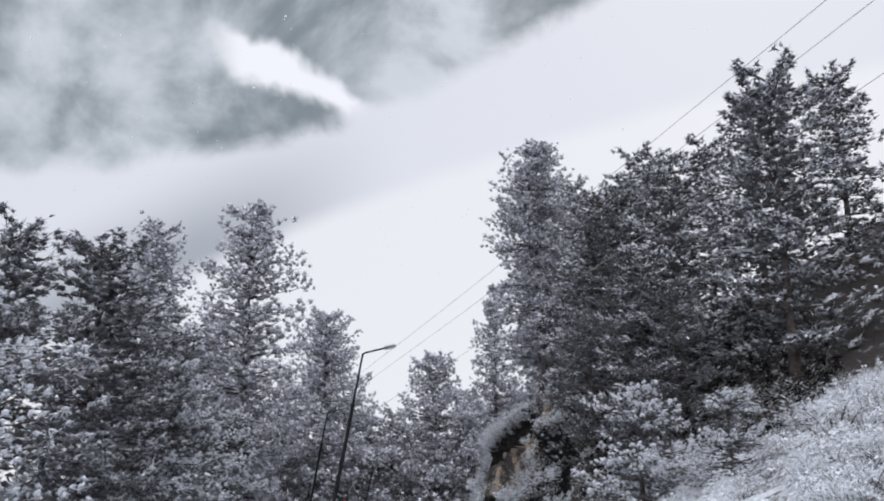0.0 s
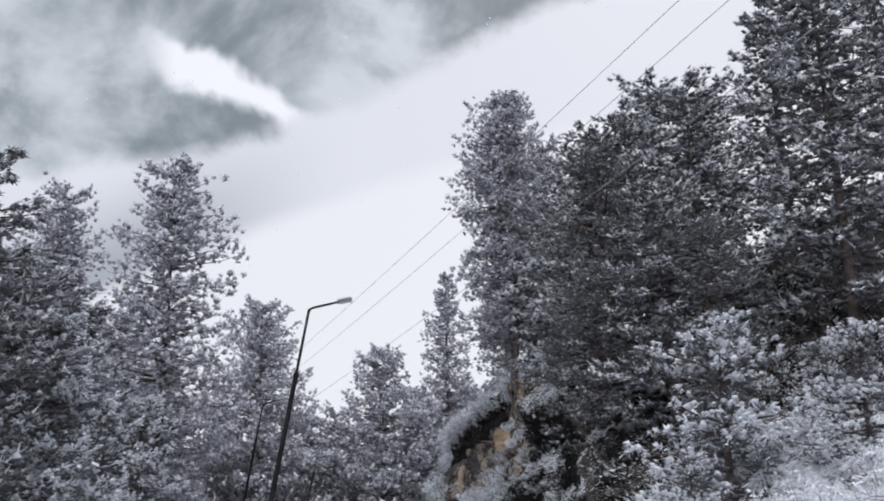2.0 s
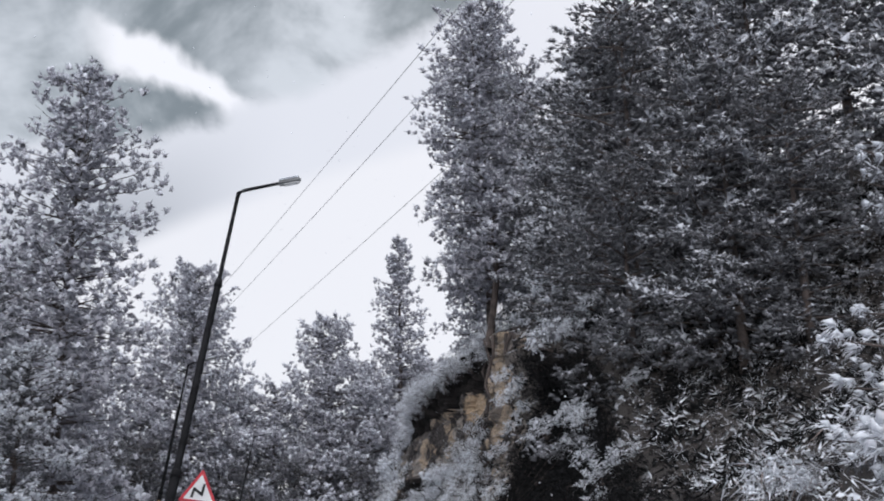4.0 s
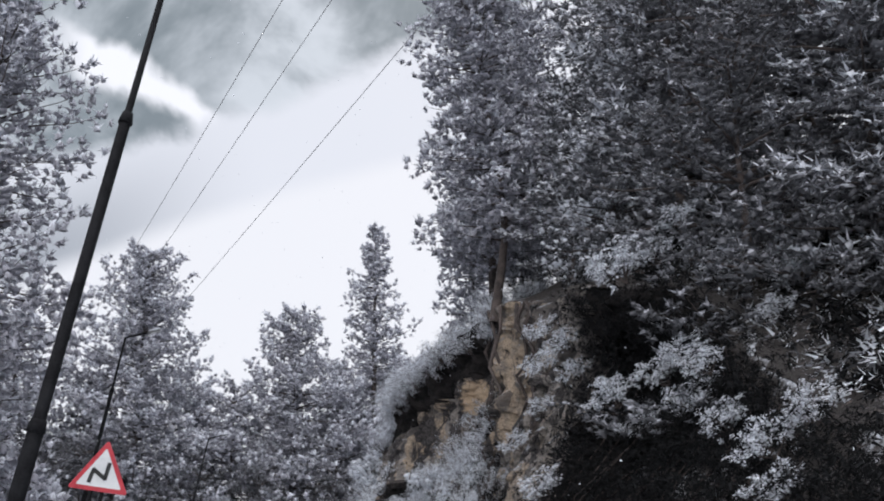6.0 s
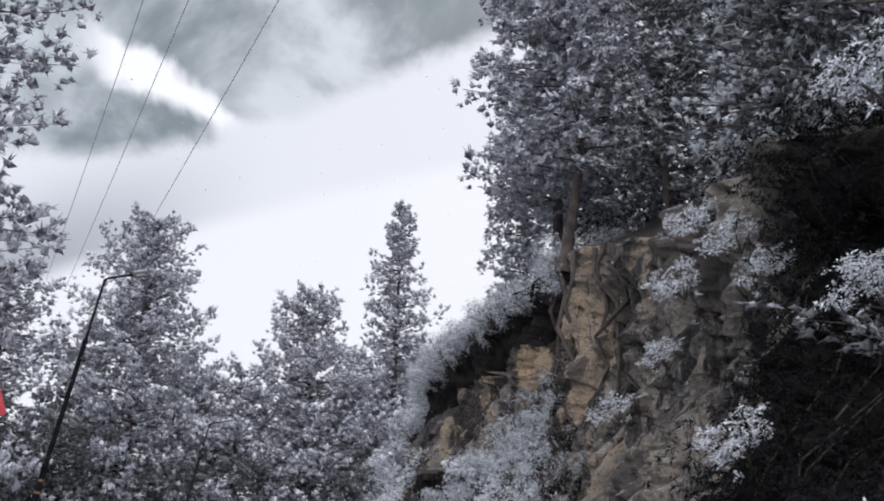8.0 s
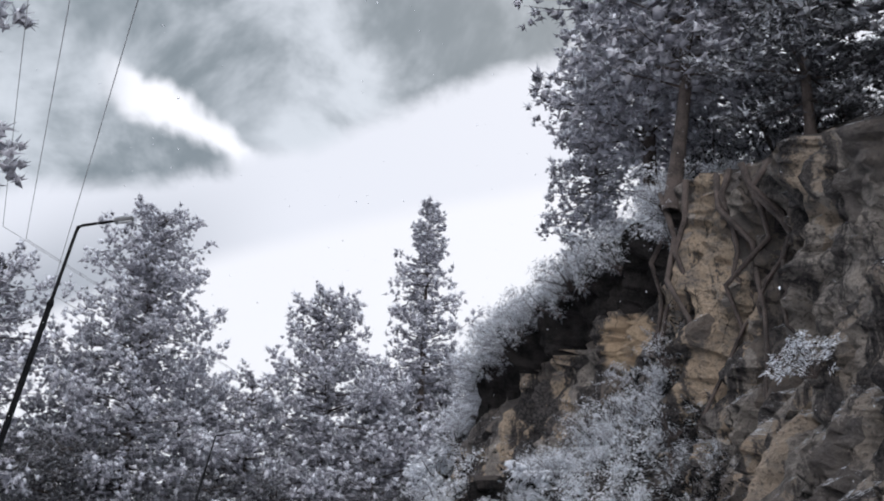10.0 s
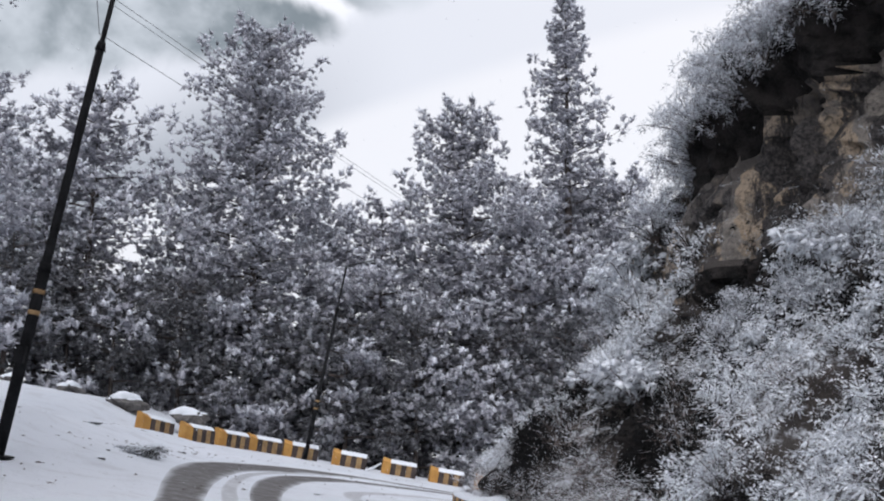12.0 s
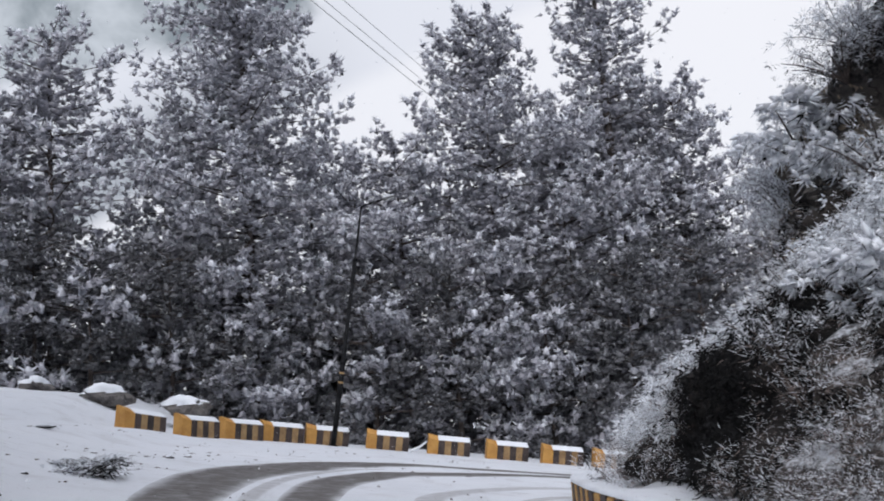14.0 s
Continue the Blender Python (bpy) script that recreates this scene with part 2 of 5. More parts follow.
FADED = plain("faded_yellow_paint", (0.23, 0.14, 0.065), (0.40, 0.26, 0.12), 0.8, 3.0)
KERB_YELLOW = plain("worn_kerb_yellow", (0.30, 0.165, 0.05), (0.50, 0.285, 0.085), 0.75, 3.0)
BLACK = plain("weathered_black_paint", (0.020, 0.014, 0.013), (0.075, 0.052, 0.046), 0.7, 2.5)
POST = plain("dark_painted_steel", (0.006, 0.006, 0.007), (0.018, 0.018, 0.020), 0.8, 4.0)
POST.node_tree.nodes["Principled BSDF"].inputs["Specular IOR Level"].default_value = 0.15
GREY = plain("grey_lamp_housing", (0.10, 0.105, 0.11), (0.2, 0.205, 0.21), 0.5, 4.0)
GLASS = plain("lamp_lens", (0.45, 0.46, 0.47), (0.6, 0.6, 0.6), 0.25, 6.0)
RED = plain("sign_red", (0.42, 0.025, 0.04), (0.55, 0.045, 0.06), 0.5, 3.0, depth=0.001)
WHITE = plain("sign_white", (0.66, 0.67, 0.67), (0.78, 0.78, 0.77), 0.5, 3.0, depth=0.001)
INK = plain("sign_black", (0.012, 0.012, 0.012), (0.025, 0.025, 0.025), 0.5, 3.0, depth=0.001)
CABLE = plain("cable_rubber", (0.26, 0.26, 0.265), (0.38, 0.38, 0.39), 0.7, 4.0)
STONE = plain("dark_boulder", (0.06, 0.055, 0.055), (0.20, 0.185, 0.175), 0.9, 2.0, depth=0.03)


# ======================================================================
# mesh helpers
# ======================================================================
def mesh_from(name, verts, tris, mats, which=None, smooth=False):
    me = bpy.data.meshes.new(name)
    verts, tris = np.asarray(verts, np.float32), np.asarray(tris, np.int32)
    k = tris.shape[1]
    me.vertices.add(len(verts))
    me.vertices.foreach_set("co", verts.ravel())
    me.loops.add(tris.size)
    me.loops.foreach_set("vertex_index", tris.ravel())
    me.polygons.add(len(tris))
    me.polygons.foreach_set("loop_start", np.arange(0, tris.size, k, dtype=np.int32))
    if which is not None:
        me.polygons.foreach_set("material_index", np.asarray(which, np.int32))
    me.polygons.foreach_set("use_smooth", np.full(len(tris), smooth))
    for m in mats:
        me.materials.append(m)
    me.update(calc_edges=True)
    me.validate()
    return me


def part(name, bm, mat, parent, label=""):
    """Links a bmesh as one mesh object under a thing or a part."""
    me = bpy.data.meshes.new(name)
    bm.normal_update()
    bm.to_mesh(me)
    bm.free()
    me.materials.append(mat)
    ob = new(name, me)
    ob.parent = parent
    return tagged(ob, label) if label else ob


def child(name, me, parent, label=""):
    ob = new(name, me)
    ob.parent = parent
    return tagged(ob, label) if label else ob


def thing(name, m, label, category, group="", kind=""):
    ob = new(name)
    ob.matrix_basis = m
    return tagged(ob, label, category, group, kind)


def box(bm, sx, sy, sz, m=Matrix.Identity(4), bevel=0.0):
    made = bmesh.ops.create_cube(bm, size=1.0, matrix=m @ Matrix.Diagonal((sx, sy, sz, 1)))
    if bevel:
        edges = list({e for v in made["verts"] for e in v.link_edges})
        bmesh.ops.bevel(bm, geom=edges, offset=bevel, segments=2, affect="EDGES")
    return bm


def tube(points, radii, sides=8):
    """Verts and quads of a tapered tube through points."""
    pts = [Vector(p) for p in points]
    verts, quads = [], []
    for i, p in enumerate(pts):
        d = (pts[min(i + 1, len(pts) - 1)] - pts[max(i - 1, 0)]).normalized()
        a = d.cross(Vector((0.31, 0.95, 0.05)) if abs(d.z) > 0.8 else Vector((0, 0, 1))).normalized()
        b = d.cross(a)
        for k in range(sides):
            t = 2 * math.pi * k / sides
            verts.append(p + radii[i] * (math.cos(t) * a + math.sin(t) * b))
    for i in range(len(pts) - 1):
        for k in range(sides):
            j = (k + 1) % sides
            quads.append((i * sides + k, i * sides + j, (i + 1) * sides + j, (i + 1) * sides + k))
    return verts, quads


def tube_bm(points, radii, sides=10, cap=True):
    bm = bmesh.new()
    verts, quads = tube(points, radii, sides)
    vs = [bm.verts.new(v) for v in verts]
    for q in quads:
        f = bm.faces.new([vs[i] for i in q])
        f.smooth = True
    if cap:
        bm.faces.new(vs[:sides][::-1])
        bm.faces.new(vs[-sides:])
    bmesh.ops.recalc_face_normals(bm, faces=bm.faces)
    return bm


def smooth(a, b, v):
    v = min(1.0, max(0.0, (v - a) / (b - a)))
    return v * v * (3 - 2 * v)


def lerp_table(table, v):
    return float(np.interp(v, [r[0] for r in table], [r[1] for r in table]))


# ======================================================================
# ground and road
# ======================================================================
def road_z(x, y):
    """Height of the carriageway: it dips gently, then banks up to the outside of the bend."""
    base = lerp_table(((-20, 0.12), (0, 0.10), (20, 0.06), (35, -0.04), (45, -0.11), (200, -0.11)), y)
    return base - 0.168 * (max(-20.0, min(4.0, x)) + 1.3) * smooth(46, 66, y)


def ground_z(x, y):
    z = road_z(x, y)
    z += 0.06 * noise.noise((x * 0.35, y * 0.35, 0.0)) * smooth(6.5, 9.0, abs(x + 2.0))
    if y < 76:                                    # bank on the left of the straight
        z += 1.1 * smooth(-6.5, -14.0, x) * smooth(76, 62, y)
    out = math.hypot(x - 6.0, y - 75.0)           # behind the parapet of the bend the land falls to the valley
    if x < 14:
        z -= 5.0 * smooth(22.0, 38.0, out) * smooth(74, 84, y + 0.25 * (x + 10)) * smooth(-13.0, -8.0, x)
        z += 1.0 * smooth(-11.5, -15.5, x) * smooth(76.0, 86.0, y)
        z += 0.35 * smooth(13.0, 17.0, out) * smooth(21.0, 17.5, out) * smooth(-9.5, -12.0, x)
    return z


def build_ground():
    xs = np.concatenate([np.linspace(-600, -40, 15)[:-1], np.linspace(-40, -16, 13)[:-1], np.linspace(-16, 8, 97)[:-1], np.linspace(8, 40, 17)[:-1], np.linspace(40, 600, 15)])
    ys = np.concatenate([np.linspace(-300, -20, 9)[:-1], np.linspace(-20, 44, 65)[:-1], np.linspace(44, 100, 225)[:-1], np.linspace(100, 140, 21)[:-1], np.linspace(140, 900, 15)])
    verts = [(x, y, ground_z(x, y) + 0.012 * noise.noise((x * 2.0, y * 2.0, 3.0)) * smooth(4.5, 6.5, abs(x + 3.5))) for y in ys for x in xs]
    w_ = len(xs)
    quads = [(j * w_ + i, j * w_ + i + 1, (j + 1) * w_ + i + 1, (j + 1) * w_ + i) for j in range(len(ys) - 1) for i in range(w_ - 1)]
    ob = new("ground", mesh_from("ground", verts, quads, [GROUND], smooth=True))
    return tagged(ob, "snow-covered road and verge, trampled and gritty", "ground", kind="structure")


build_ground()


def ribbon(name, points, widths, label, mat=None):
    """A worn wheel track that lies on the road."""
    pts = [Vector((x, y, 0)) for x, y in points]
    fine = []
    for i in range(len(pts) - 1):
        a, b, c, d = pts[max(i - 1, 0)], pts[i], pts[i + 1], pts[min(i + 2, len(pts) - 1)]
        for k in range(8):
            t = k / 8
            fine.append((0.5 * ((2 * b) + (c - a) * t + (2 * a - 5 * b + 4 * c - d) * t * t + (3 * b - a - 3 * c + d) * t ** 3), widths[i] * (1 - t) + widths[i + 1] * t))
    fine.append((pts[-1], widths[-1]))
    me = bpy.data.meshes.new(name)
    verts, faces = [], []
    for i, (p, wide) in enumerate(fine):
        d = (fine[min(i + 1, len(fine) - 1)][0] - fine[max(i - 1, 0)][0]).normalized()
        side = Vector((-d.y, d.x, 0))
        for k in range(5):
            q = p + side * wide * (k / 4 - 0.5)
            verts.append((q.x, q.y, ground_z(q.x, q.y) + (-0.012, 0.009, 0.010, 0.009, -0.012)[k]))
    for i in range(len(fine) - 1):
        for k in range(4):
            faces.append((i * 5 + k, i * 5 + k + 1, i * 5 + k + 6, i * 5 + k + 5))
    me.from_pydata(verts, [], faces)
    layer = me.uv_layers.new(name="across")
    for poly in me.polygons:
        poly.use_smooth = True
        for li in poly.loop_indices:
            v = me.loops[li].vertex_index
            layer.data[li].uv = ((v % 5) / 4, v // 5 * 0.1)
    me.materials.append(mat or TRACK)
    return tagged(new(name, me), label, "wheel track", "wheel tracks", "structure")


ribbon("wheel_track", [(-1.9, 0), (-2.1, 30), (-3.3, 45), (-4.6, 55), (-5.39, 60.4), (-5.7, 62), (-6.13, 64.2), (-6.72, 68), (-6.93, 71.5), (-6.5, 74.8), (-5.78, 77.5), (-4.35, 80.2), (-2.73, 81.0), (-1.3, 81.9), (1.5, 83.2), (5, 84)],
       [0.7, 0.7, 0.7, 0.8, 0.9, 0.95, 1.12, 1.5, 1.75, 1.95, 1.9, 1.5, 1.3, 1.2, 1.2, 1.2], "dark wet wheel track worn through the snow")
ribbon("wheel_track", [(-0.5, 0), (-0.7, 30), (-1.9, 45), (-3.3, 55), (-4.1, 61.1), (-4.55, 62.8), (-4.93, 65), (-5.25, 68.2), (-5.3, 71.5), (-4.7, 75), (-4.1, 76.2), (-1.44, 80.1), (1.5, 81.8), (5, 82.6)],
       [0.6, 0.6, 0.6, 0.66, 0.72, 0.72, 0.78, 1.05, 1.2, 1.3, 1.3, 1.2, 1.1, 1.1], "dark wet wheel track worn through the snow")
ribbon("wheel_track", [(-1.3, 50), (-1.7, 57), (-2.38, 62.5), (-2.78, 63.9), (-3.35, 66.6), (-3.7, 68.6), (-3.6, 70.6), (-2.7, 73.2), (-1.35, 75.4), (1.5, 78), (5, 79.5)],
       [0.3, 0.3, 0.32, 0.35, 0.45, 0.6, 0.6, 0.6, 0.6, 0.6, 0.6], "faint grey wheel track pressed into the snow", FAINT)
ribbon("wheel_track", [(-0.6, 55), (-1.0, 59), (-1.75, 64.2), (-2.1, 66.1), (-2.5, 68), (-2.5, 69.5), (-1.95, 71.8), (-0.9, 73.6), (1.2, 76.2), (5, 78)],
       [0.25, 0.25, 0.28, 0.32, 0.36, 0.4, 0.4, 0.4, 0.4, 0.4], "faint grey wheel track pressed into the snow", FAINT)
ribbon("wheel_track", [(-1.2, 20), (-1.5, 35), (-2.7, 47), (-4.0, 56), (-4.75, 60.8), (-5.1, 62.6), (-5.5, 64.6), (-5.95, 68.1), (-6.05, 71.5), (-5.6, 75), (-4.9, 77)],
       [0.36, 0.36, 0.36, 0.36, 0.36, 0.36, 0.36, 0.36, 0.36, 0.3, 0.15], "grey scuffed strip between two wheel tracks", FAINT)

# ======================================================================
# cliff, bank and hillside along the inner side of the road
# ======================================================================
FOOT = ((-30, 5.0), (10, 4.4), (20, 3.4), (26, 2.8), (34, 2.6), (40, 2.2), (43, 1.3), (47, 2.0), (51, 2.7), (56, 2.6), (60, 1.5), (62, 0.75), (65, -0.2), (68, -0.05), (71, 0.05), (73, 0.6), (75, 1.9), (78, 4.5), (82, 9.0), (90, 18.0), (110, 40.0))
CREST = ((-30, 1.0), (10, 1.2), (20, 1.3), (26, 1.5), (33, 2.0), (37, 3.8), (40, 5.6), (43, 6.5), (47, 7.3), (51, 8.2), (54.5, 9.2), (57, 9.9), (60, 9.5), (62.5, 8.8), (65, 8.3), (67, 8.0), (68.5, 7.4), (70, 6.7), (71, 6.1), (72, 5.0), (73, 4.1), (75, 3.4), (78, 3.0), (82, 2.6), (110, 2.6))
LEANING = ((0, 0.0), (1, 0.55), (2, 1.1), (3.4, 2.05), (5, 2.95), (6.3, 3.25), (8.5, 3.75), (12, 4.4))
RISE = ((-30, 0.40), (20, 0.50), (36, 0.48), (44, 0.55), (60, 0.5), (72, 0.35), (80, 0.25), (110, 0.2))


def cliff_point(y, s):
    """s 0..1 climbs the face from its foot to the crest, s > 1 goes on over the hill above."""
    foot, crest = lerp_table(FOOT, y), lerp_table(CREST, y)
    z0 = road_z(foot, y) - 0.25
    if s <= 1:
        z = (crest - z0) * s
        x = foot + lerp_table(LEANING, z)
        steep = smooth(2.5, 5.5, crest)
        rough = smooth(0.0, 0.2, s)
        nose = smooth(64.8, 66.4, y) * smooth(72.5, 70.0, y)
        x -= 0.65 * smooth(67.6, 69.2, y) * smooth(73.0, 71.2, y) * smooth(3.0, 1.2, z)   # earth banked up behind the buttress
        x -= 0.95 * nose * smooth(0.3, 1.2, z) * smooth(4.2, 2.2, z)
        p = Vector((x * 0.5, y * 0.5, z * 0.35))
        bulge = noise.fractal(p, 0.9, 2.1, 4) * (0.25 + 0.75 * steep)
        warp = Vector((noise.noise((y * 0.7, z * 0.7, 0)), noise.noise((y * 0.7, z * 0.7, 9.0)), 0))
        slab = 0.0
        for k, fy, fz, deep, lean in ((0, 0.62, 0.30, 0.48, 0.30), (11, 1.7, 0.85, 0.34, 0.40), (23, 4.4, 2.8, 0.15, 0.35)):    # slabs, blocks and chips that broke off at their own angles
            q = Vector((k + y * fy + warp.x * 0.35, k + z * fz + warp.y * 0.3, 0.0))
            near, cells = noise.voronoi(q)
            c = cells[0]
            a, b, d = (noise.cell(Vector((c.x * 13.7 + j * 31.1, c.y * 17.3, 5.0 + j))) for j in range(3))
            slab += deep * (0.5 * (a if a >= 0 else a + 1) + lean * ((b - 0.5) * (q.x - c.x) + (d - 0.5) * (q.y - c.y)) * 2)
            slab -= deep * 0.35 * max(0.0, 1.0 - (near[1] - near[0]) * 6.0)
        x += rough * (0.60 * bulge + 0.34 * steep - steep * (slab + 0.05 * noise.noise((x * 4, y * 4, z * 4))))
        yy = y + rough * 0.35 * noise.noise((y * 0.9, z * 0.9, 5.0))
        lip = smooth(0.80, 0.97, s) * smooth(1.02, 0.99, s) * steep
        return (x - 0.6 * lip, yy, z0 + z * (1 + 0.02 * bulge))
    run = (s - 1) * 60.0
    x0, z1 = foot + lerp_table(LEANING, crest - z0), crest
    z = z1 + lerp_table(RISE, y) * run + (0.5 * noise.fractal(Vector((run * 0.25, y * 0.25, 1.0)), 1.0, 2.0, 4)) * smooth(0, 3, run)
    return (x0 + run, y, z)


def build_cliff():
    ys = np.concatenate([np.linspace(-30, 34, 54)[:-1], np.linspace(34, 78, 330)[:-1], np.linspace(78, 110, 40)])
    ss = np.concatenate([np.linspace(0, 1, 84), 1 + np.linspace(0.006, 0.15, 30), 1 + np.linspace(0.17, 1.2, 26)])
    verts = [cliff_point(y, s) for y in ys for s in ss]
    n = len(ss)
    quads = [(j * n + i, (j + 1) * n + i, (j + 1) * n + i + 1, j * n + i + 1) for j in range(len(ys) - 1) for i in range(n - 1)]
    which = []
    for j in range(len(ys) - 1):
        rocky = ys[j] > 38 and lerp_table(CREST, ys[j]) > 4.6
        for i in range(n - 1):
            a, b_, c = Vector(verts[j * n + i]), Vector(verts[(j + 1) * n + i]), Vector(verts[j * n + i + 1])
            flat = abs((b_ - a).cross(c - a).normalized().z)
            lower = a.z < 4.6 and 57 < a.y and flat > 0.30
            if ss[i] < 0.995:
                soil = a.z < 3.2 + 1.2 * noise.noise((a.y * 0.7, a.z * 0.7, 4.0)) or lower
                # two recesses of the face painted near-black in place of their shade
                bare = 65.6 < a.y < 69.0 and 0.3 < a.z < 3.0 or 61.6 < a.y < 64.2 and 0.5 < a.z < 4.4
                belt = ss[i] > 0.82 + 0.13 * noise.noise((a.y * 0.9, a.z * 0.7, 12.0)) and 57.3 < a.y < 67.5      # earth and moss under the lip, with the overhang's shade painted in
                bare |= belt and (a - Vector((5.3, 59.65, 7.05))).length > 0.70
                # backing painted near-black so that gaps in the creeper stay dark
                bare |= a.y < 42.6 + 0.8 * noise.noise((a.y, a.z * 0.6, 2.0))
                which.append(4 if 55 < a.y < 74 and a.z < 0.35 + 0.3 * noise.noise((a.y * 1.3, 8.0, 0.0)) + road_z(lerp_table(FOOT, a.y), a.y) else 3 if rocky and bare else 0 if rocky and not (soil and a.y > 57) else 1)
            else:
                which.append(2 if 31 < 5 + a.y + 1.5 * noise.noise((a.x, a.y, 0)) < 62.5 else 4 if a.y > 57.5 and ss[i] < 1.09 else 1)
    me = mesh_from("cliff", verts, quads, [ROCK, HILL, FLOOR, SHADE_MOSS, SNOW], which)
    me.polygons.foreach_set("use_smooth", (np.array(which) > 0) & (np.array(which) != 3))
    ob = new("cliff", me)
    return tagged(ob, "tan and black weathered rock cliff with snow on its ledges and hillside above", "cliff", kind="structure")


build_cliff()


# ======================================================================
# trees and shrubs
# ======================================================================
class Tufts:
    """Templates of needle tufts or twigs; each is a fan of drooping blades with lumps of snow on top."""

    def __init__(self, seed, blades, wide, droop, snow, frost, lump, spread=(-0.35, 0.9), fan=0.85, lumps=1, body=None, reach=(0.55, 1.05), stagger=0.30, forms=10, sides=3):
        rng = np.random.default_rng(seed)
        self.forms = []
        for _ in range(forms):
            verts, tris, mats = [], [], []
            for _ in range(blades):
                az, el = rng.normal(0, fan), rng.uniform(*spread)
                length = rng.uniform(*reach)
                d = np.array([math.cos(az) * math.cos(el), math.sin(az) * math.cos(el), math.sin(el)])
                side = np.cross(d, rng.normal(0, 1, 3))
                side /= np.linalg.norm(side) + 1e-9
                start = d * rng.uniform(0.05, 0.05 + stagger) + rng.normal(0, 0.07, 3)
                tip = start + d * length * 0.8 - np.array([0, 0, droop * length])
                i = len(verts)
                verts += [start + side * wide * length, start - side * wide * length, tip]
                tris.append((i, i + 1, i + 2))
                up = el + rng.normal(0, 0.14)
                mats.append(2 if up > 1.0 - snow else (1 if up > 1.0 - snow - frost else 0))
            if body:                              # the dense heart of the tuft: snow or rime above, painted shade below
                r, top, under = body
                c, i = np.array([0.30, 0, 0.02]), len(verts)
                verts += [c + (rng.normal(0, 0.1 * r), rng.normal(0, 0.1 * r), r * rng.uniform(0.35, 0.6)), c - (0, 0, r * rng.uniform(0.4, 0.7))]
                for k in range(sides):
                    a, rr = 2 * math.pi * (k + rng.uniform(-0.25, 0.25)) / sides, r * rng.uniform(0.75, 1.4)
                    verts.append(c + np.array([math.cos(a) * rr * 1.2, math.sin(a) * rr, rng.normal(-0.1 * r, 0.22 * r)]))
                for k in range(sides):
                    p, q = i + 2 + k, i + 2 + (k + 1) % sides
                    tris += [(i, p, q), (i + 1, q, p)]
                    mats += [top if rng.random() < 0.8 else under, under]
            for _ in range(lumps if lump > 0 else 0):
                c = np.array([rng.uniform(0.1, 0.7), rng.uniform(-0.4, 0.4), rng.uniform(0.0, 0.2)])
                r, i = lump * rng.uniform(0.5, 1.2), len(verts)
                verts.append(c + (0, 0, r * 0.5))
                for k in range(5):
                    a = math.pi * k / 2.5
                    rr = r * rng.uniform(0.65, 1.3)
                    verts.append(c + np.array([math.cos(a) * rr, math.sin(a) * rr, -0.35 * r + rng.normal(0, 0.15 * r)]))
                for k in range(5):
                    tris.append((i, i + 1 + k, i + 1 + (k + 1) % 5))
                    mats.append(2)
            self.forms.append((np.array(verts), np.array(tris), np.array(mats)))

    def grow(self, rng, places, yaws, scales, pitches=None):
        """One vertex array with a tuft at each place."""
        verts, tris, mats, base = [], [], [], 0
        pick = rng.integers(0, len(self.forms), len(places))
        for f, (v, t, m) in enumerate(self.forms):
            sel = np.nonzero(pick == f)[0]
            if not len(sel):
                continue
            c, s = np.cos(yaws[sel]), np.sin(yaws[sel])
            vx = v[None, :, :] * scales[sel][:, None, None]
            if pitches is not None:
                cp, sp = np.cos(pitches[sel])[:, None], np.sin(pitches[sel])[:, None]
                vx = np.stack([vx[:, :, 0] * cp - vx[:, :, 2] * sp, vx[:, :, 1], vx[:, :, 0] * sp + vx[:, :, 2] * cp], 2)
            out = np.stack([vx[:, :, 0] * c[:, None] - vx[:, :, 1] * s[:, None], vx[:, :, 0] * s[:, None] + vx[:, :, 1] * c[:, None], vx[:, :, 2]], 2) + places[sel][:, None, :]
            verts.append(out.reshape(-1, 3))
            offs = base + np.arange(len(sel)) * len(v)
            tris.append((t[None] + offs[:, None, None]).reshape(-1, 3))
            mats.append(np.tile(m, len(sel)))
            base += len(sel) * len(v)
        return np.concatenate(verts), np.concatenate(tris), np.concatenate(mats)


